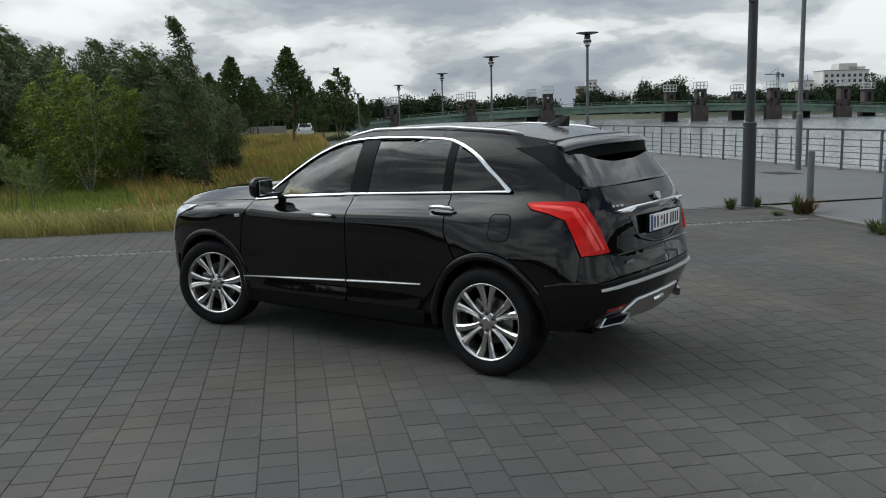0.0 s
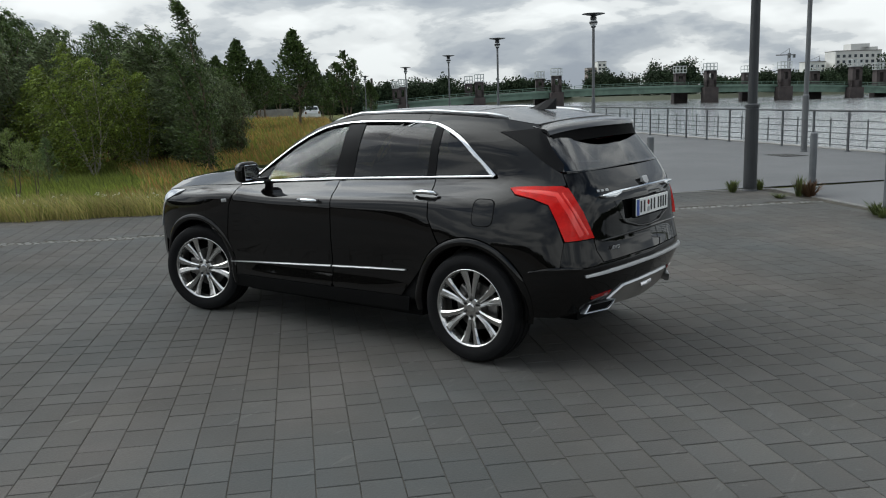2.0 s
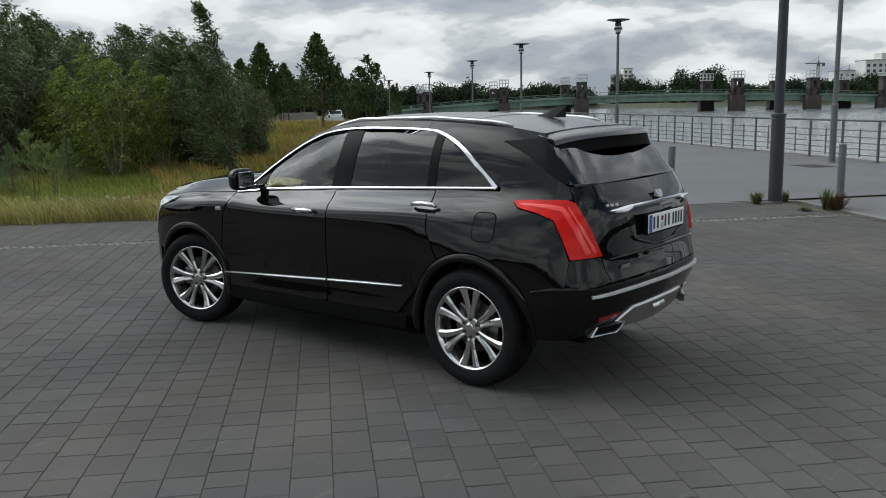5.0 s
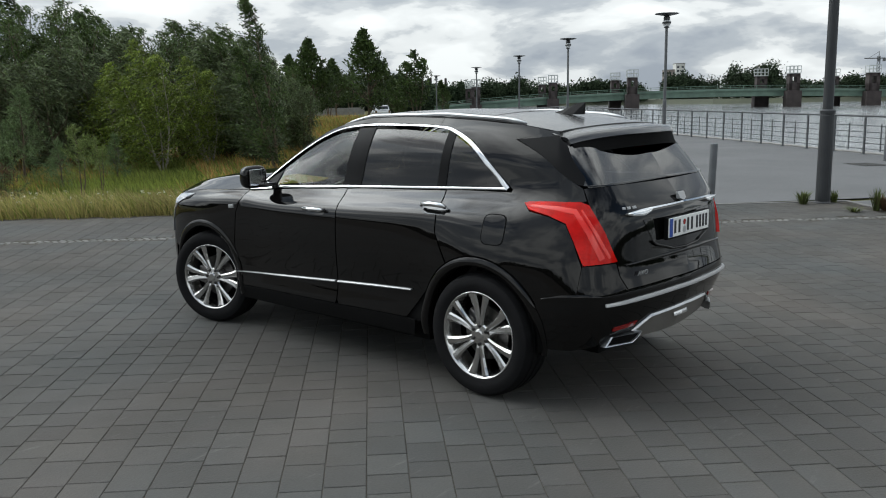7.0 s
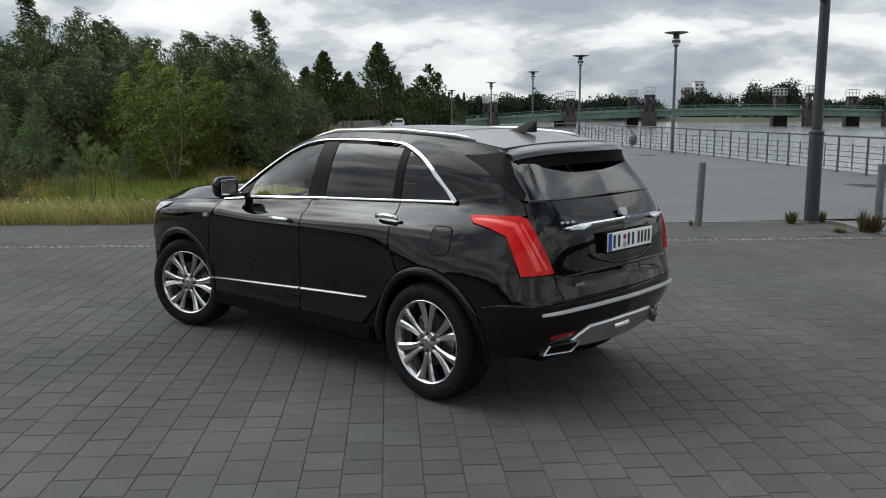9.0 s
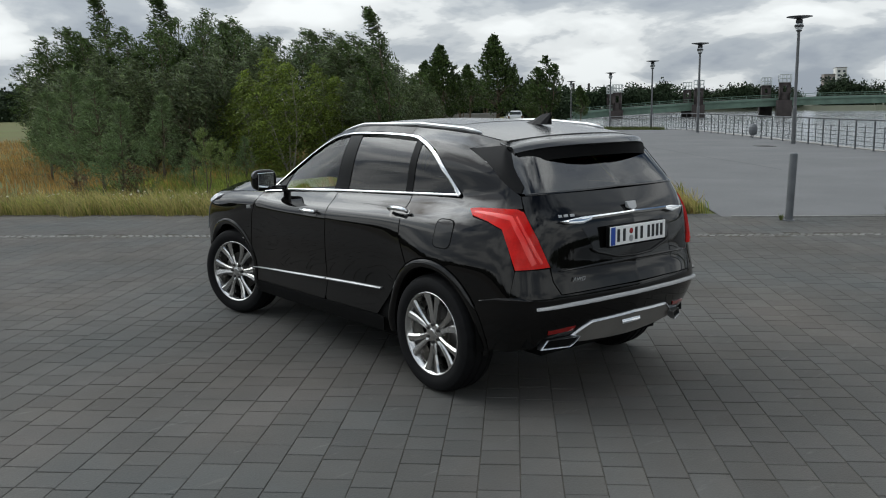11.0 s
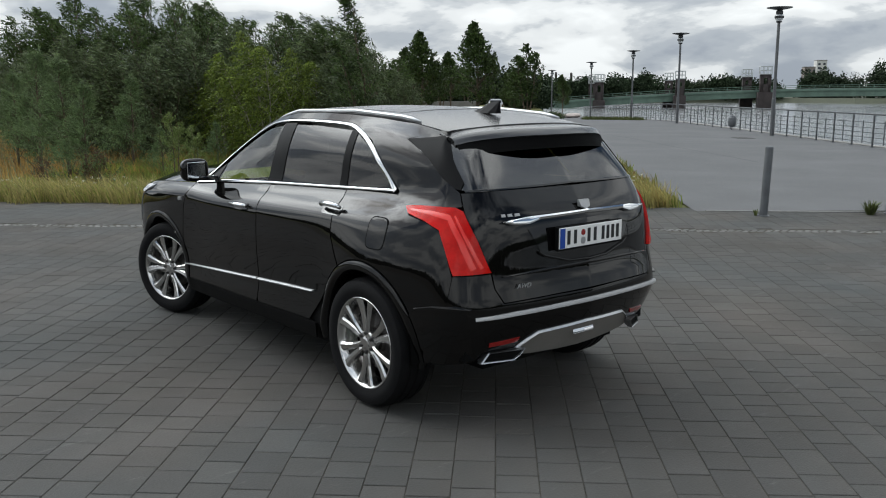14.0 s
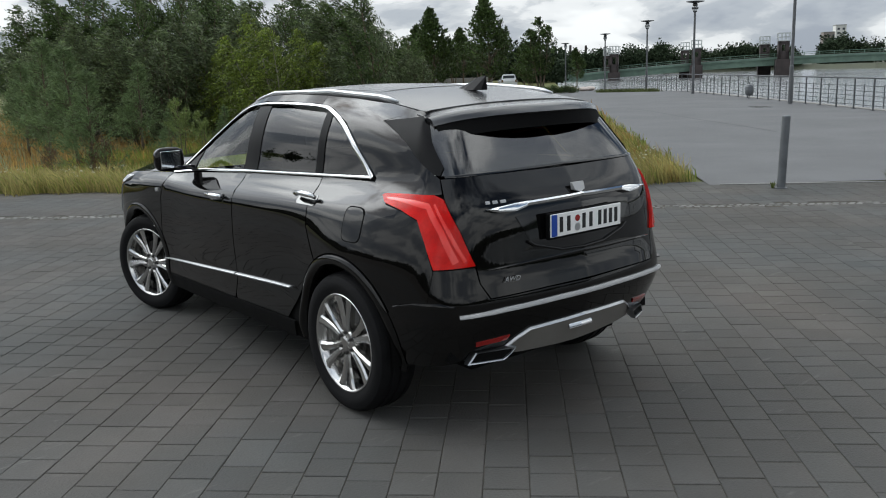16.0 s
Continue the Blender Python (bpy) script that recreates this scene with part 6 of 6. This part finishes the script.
panel("front_bumper", [(3.43, 0.80), (3.40, 1.03), (3.75, 1.01), (4.7, 0.995), (5.65, 1.01), (6.0, 1.03), (5.97, 0.80), (6.0, 0.62), (6.02, 0.30), (4.7, 0.29), (3.38, 0.30), (3.37, 0.62)], PAINT, car, off=0.0, grid=0.1)
panel("grille", [(4.3, 0.88), (5.1, 0.88), (5.0, 0.5), (4.4, 0.5)], BLACKGLOSS, car, off=0.008, grid=0.1)
# antenna fin
bm = bmesh.new()
base = [bm.verts.new((0.033 * w, y, 1.683)) for y, w in ((0.09, 0.15), (0.0, 0.8), (-0.09, 1.0), (-0.15, 0.7))]
base2 = [bm.verts.new((-0.033 * w, y, 1.683)) for y, w in ((0.09, 0.15), (0.0, 0.8), (-0.09, 1.0), (-0.15, 0.7))]
ridge = [bm.verts.new((0, y, z)) for y, z in ((0.085, 1.69), (0.0, 1.715), (-0.09, 1.752), (-0.165, 1.762))]
for r in (base, base2):
    for k in range(3):
        bm.faces.new((r[k], r[k + 1], ridge[k + 1], ridge[k]))
bm.faces.new((base[3], base2[3], ridge[3]))
bmesh.ops.recalc_face_normals(bm, faces=bm.faces)
part("antenna_fin", bm, BLACKWING, car)

# cabin and underside
part("floor_pan", boxes(((-0.80, 0.5, 0.24), (0.80, 2.35, 0.36)), ((-0.55, -0.62, 0.30), (0.55, 3.5, 0.55)), ((-0.75, -0.7, 0.40), (0.75, -0.45, 0.7))), BLACKMATT, car)
part("cabin_floor", boxes(((-0.78, 0.4, 0.5), (0.78, 2.4, 0.6)), ((-0.72, -0.55, 0.8), (0.72, 0.25, 0.9)), ((-0.70, -0.50, 0.9), (0.70, -0.1, 1.2))), CABIN, car)
part("dashboard", boxes(((-0.74, 1.95, 0.75), (0.74, 2.45, 1.09)), ((-0.58, 1.92, 0.95), (-0.16, 2.1, 1.13)), bevel=0.03), CABIN, car)
rows = []
for y, z in zip(ry[1:-1], rz[1:-1]):
    e = edge(y, z - 0.002)
    rows.append([(e[0] * -s * 0.97, y, z - 0.035 + 0.030 * (1 - abs(s) ** 2.4)) for s in np.linspace(-1, 1, 9)])
grid_part("headliner", rows, LINER, car, 0.004)


def seat(x, y, w):
    bm = bmesh.new()
    box(bm, (x - w / 2, y - 0.05, 0.6), (x + w / 2, y + 0.50, 0.78), 0.05)
    box(bm, (x - w / 2, -0.08, 0), (x + w / 2, 0.08, 0.62), 0.05, Matrix.Translation((0, y - 0.02, 0.72)) @ pose(0, 0, 0, -18 + 36, 0, 0))
    if w < 0.8:
        box(bm, (x - 0.13, -0.05, 0), (x + 0.13, 0.05, 0.18), 0.04, Matrix.Translation((0, y - 0.24, 1.34)) @ pose(0, 0, 0, 12, 0, 0))
    return bm


for x in (-0.37, 0.37):
    part("front_seat", seat(x, 1.22, 0.52), CABIN, car, smooth=False)
part("rear_seat", seat(0, 0.30, 1.25), CABIN, car)
bm = bmesh.new()
ring = [Vector((0.185 * math.cos(a), 0, 0.185 * math.sin(a))) for a in np.linspace(0, 2 * math.pi, 25)]
tube(bm, ring, 0.016, 8)
tube(bm, [(-0.18, 0, 0), (0, 0.03, -0.02), (0.18, 0, 0)], 0.02, 6)
tube(bm, [(0, 0.03, -0.02), (0, 0.25, -0.08)], 0.04, 8)
bmesh.ops.transform(bm, matrix=Matrix.Translation((-0.37, 1.80, 1.02)) @ pose(0, 0, 0, 22), verts=bm.verts)
part("steering_wheel", bm, CABIN, car, smooth=True)


# wheels
def wheel(at, flip):
    w = new("wheel")
    w.parent = car
    w.matrix_basis = at @ pose(0, 0, 0, 0, 0, 180 if flip else 0)
    T_ = []
    for r, x in ((0.262, 0.115), (0.272, -0.004), (0.300, -0.016), (0.335, -0.018), (0.362, -0.006), (0.376, 0.018), (0.381, 0.04), (0.373, 0.046), (0.373, 0.054), (0.382, 0.06), (0.383, 0.092), (0.374, 0.096), (0.374, 0.108), (0.383, 0.112), (0.383, 0.15), (0.374, 0.154), (0.374, 0.164), (0.381, 0.17), (0.374, 0.20), (0.34, 0.225), (0.27, 0.215), (0.262, 0.115)):
        T_.append((r, x))
    cut_sharp(part("tyre", lathe(bmesh.new(), T_, 64, axis="x"), RUBBER, w, smooth=True), 30)
    rim = part("rim", lathe(bmesh.new(), [(0.240, 0.20), (0.242, 0.06), (0.250, 0.03), (0.262, 0.012), (0.272, 0.000), (0.272, -0.006), (0.266, -0.008), (0.258, 0.0), (0.250, 0.018), (0.236, 0.05), (0.232, 0.19)], 64, axis="x"), ALLOY, w, smooth=True)
    bm = bmesh.new()
    for k in range(6):
        for s in (-1, 1):
            rows = []
            for r_, a_, w_, x_ in ((0.046, 0.26, 0.030, 0.020), (0.085, 0.165, 0.031, 0.012), (0.14, 0.155, 0.038, 0.010), (0.20, 0.18, 0.048, 0.006), (0.245, 0.207, 0.060, 0.000), (0.264, 0.216, 0.074, -0.001)):
                a = radians(60 * k) + s * a_
                c_, t_ = Vector((0, r_ * math.cos(a), r_ * math.sin(a))), Vector((0, -math.sin(a), math.cos(a))) * s
                rows.append([bm.verts.new(c_ + t_ * e * w_ * 0.5 + Vector((x_ + dx, 0, 0))) for e, dx in ((-1.0, 0.042), (-0.97, 0.013), (-0.58, 0.004), (0.40, 0.0), (0.97, 0.009), (1.0, 0.042))])
            for a, b in zip(rows, rows[1:]):
                for i in range(5):
                    bm.faces.new((a[i], a[i + 1], b[i + 1], b[i]))
    bmesh.ops.recalc_face_normals(bm, faces=bm.faces)
    part("spokes", bm, ALLOY, rim, "polished split spokes")
    part("hub", lathe(bmesh.new(), [(0.074, 0.06), (0.072, 0.026), (0.064, 0.018), (0.036, 0.014), (0.034, 0.008), (0.024, 0.004), (0.001, 0.004)], 28, axis="x"), ALLOY, rim, smooth=False)
    for k in range(6):
        a = radians(60 * k)
        part("lug_nut", lathe(bmesh.new(), [(0.0115, 0.03), (0.0115, 0.012), (0.008, 0.006), (0.001, 0.006)], 8, axis="x", m=Matrix.Translation((0, 0.057 * math.cos(a), 0.057 * math.sin(a)))), IRON, rim)
    part("brake_disc", lathe(bmesh.new(), [(0.165, 0.11), (0.165, 0.088), (0.09, 0.086), (0.088, 0.07)], 40, axis="x"), BRAKE, w)
    bm = bmesh.new()
    box(bm, (0.065, 0.09, -0.07), (0.125, 0.175, 0.07), 0.012)
    part("caliper", bm, BRAKE, w)
    bm = lathe(bmesh.new(), [(0.238, 0.185), (0.01, 0.19)], 32, axis="x")
    part("backing", bm, BLACKMATT, w)
    return w


for y in (0.0, 2.857):
    wheel(pose(-0.915 + (0.02 if y else 0), y, 0.381, (2 if y else 31), 0, (18 if y else 0)), False)
    wheel(pose(0.915 - (0.02 if y else 0), y, 0.381, 9, 0, (18 if y else 0)), True)


# ---- pavers ----
def paver_mesh(l, w, z0=-0.05, ch=0.003):
    x, y = l / 2, w / 2
    v = [(-x, -y, z0), (x, -y, z0), (x, y, z0), (-x, y, z0), (-x, -y, -ch), (x, -y, -ch), (x, y, -ch), (-x, y, -ch), (-x + ch, -y + ch, 0), (x - ch, -y + ch, 0), (x - ch, y - ch, 0), (-x + ch, y - ch, 0)]
    f = [(0, 1, 5, 4), (1, 2, 6, 5), (2, 3, 7, 6), (3, 0, 4, 7), (4, 5, 9, 8), (5, 6, 10, 9), (6, 7, 11, 10), (7, 4, 8, 11), (8, 9, 10, 11)]
    return v, f


PDEG = 46.4
PANG = radians(PDEG)
prow = random.Random(77)
LENS = (0.18, 0.21, 0.24, 0.30)
ROW, GAP, END = 0.2065, 0.004, 0.0075   # joints along and across the rows
paving = tagged(new("paving"), "grey concrete pavers laid in staggered rows", "paving", kind="structure")
shared = {}
for l in LENS:
    me = bpy.data.meshes.new("paver")
    me.from_pydata(*[list(x) for x in (paver_mesh(l - END, ROW - GAP)[0], [], paver_mesh(l - END, ROW - GAP)[1])])
    me.materials.append(PAVER)
    shared[l] = me
allv, allf, count = [], [], 0
cu, su = math.cos(PANG), math.sin(PANG)
for r in range(-88, 34):
    v = r * ROW
    u = -9.0 - prow.uniform(0, 0.2)
    umax = 8.44 if v < VERGE_V else 8.06
    while u < umax:
        l = prow.choice(LENS)
        if u + l > umax:
            l = umax - u
            if l < 0.05:
                break
        uc = u + l / 2
        u += l
        if v > WALK_V - 0.12 or GUT_U - 0.11 < uc < GUT_U + 0.11:
            continue
        x, y = uc * cu + v * su, uc * su - v * cu
        dz, tx, ty = prow.uniform(-0.0012, 0.001), prow.uniform(-0.15, 0.15), prow.uniform(-0.15, 0.15)
        near = -1.8 < x < 1.6 and -2.75 < y < -0.95 and l in LENS and count < 290
        if near:
            o = new("paver", shared[l])
            o.parent = paving
            o.matrix_basis = pose(x, y, dz, tx, ty, PDEG)
            count += 1
        else:
            v4, f4 = paver_mesh(l - END, ROW - GAP)
            k = len(allv)
            kx, ky = math.tan(radians(tx)), math.tan(radians(ty))
            allv += [(x + a * cu + b * su, y + a * su - b * cu, c + dz + a * kx + b * ky) for a, b, c in v4]
            allf += [tuple(k + i for i in reversed(q_)) for q_ in f4]
rest = new("paver_field", make_mesh("paver_field", allv, allf, PAVERS))
rest.parent = paving
tagged(rest, kind="stuff")
# gutter of small setts
gv, gf = [], []
for i in range(-170, 65):
    for j in range(2):
        v = i * 0.1 + (0.05 if j else 0)
        u = GUT_U - 0.05 + 0.1 * j
        if v > WALK_V - 0.1:
            continue
        x, y = u * cu + v * su, u * su - v * cu
        v4, f4 = paver_mesh(prow.uniform(0.08, 0.093), prow.uniform(0.08, 0.093), ch=0.012)
        k = len(gv)
        dz = prow.uniform(-0.004, 0.004)
        gv += [(x + a * cu + b * su, y + a * su - b * cu, c + dz) for a, b, c in v4]
        gf += [tuple(k + i_ for i_ in reversed(q_)) for q_ in f4]
gut = new("setts", make_mesh("setts", gv, gf, SETT))
gut.parent = paving
tagged(gut, "pale granite setts in a double row", kind="stuff")
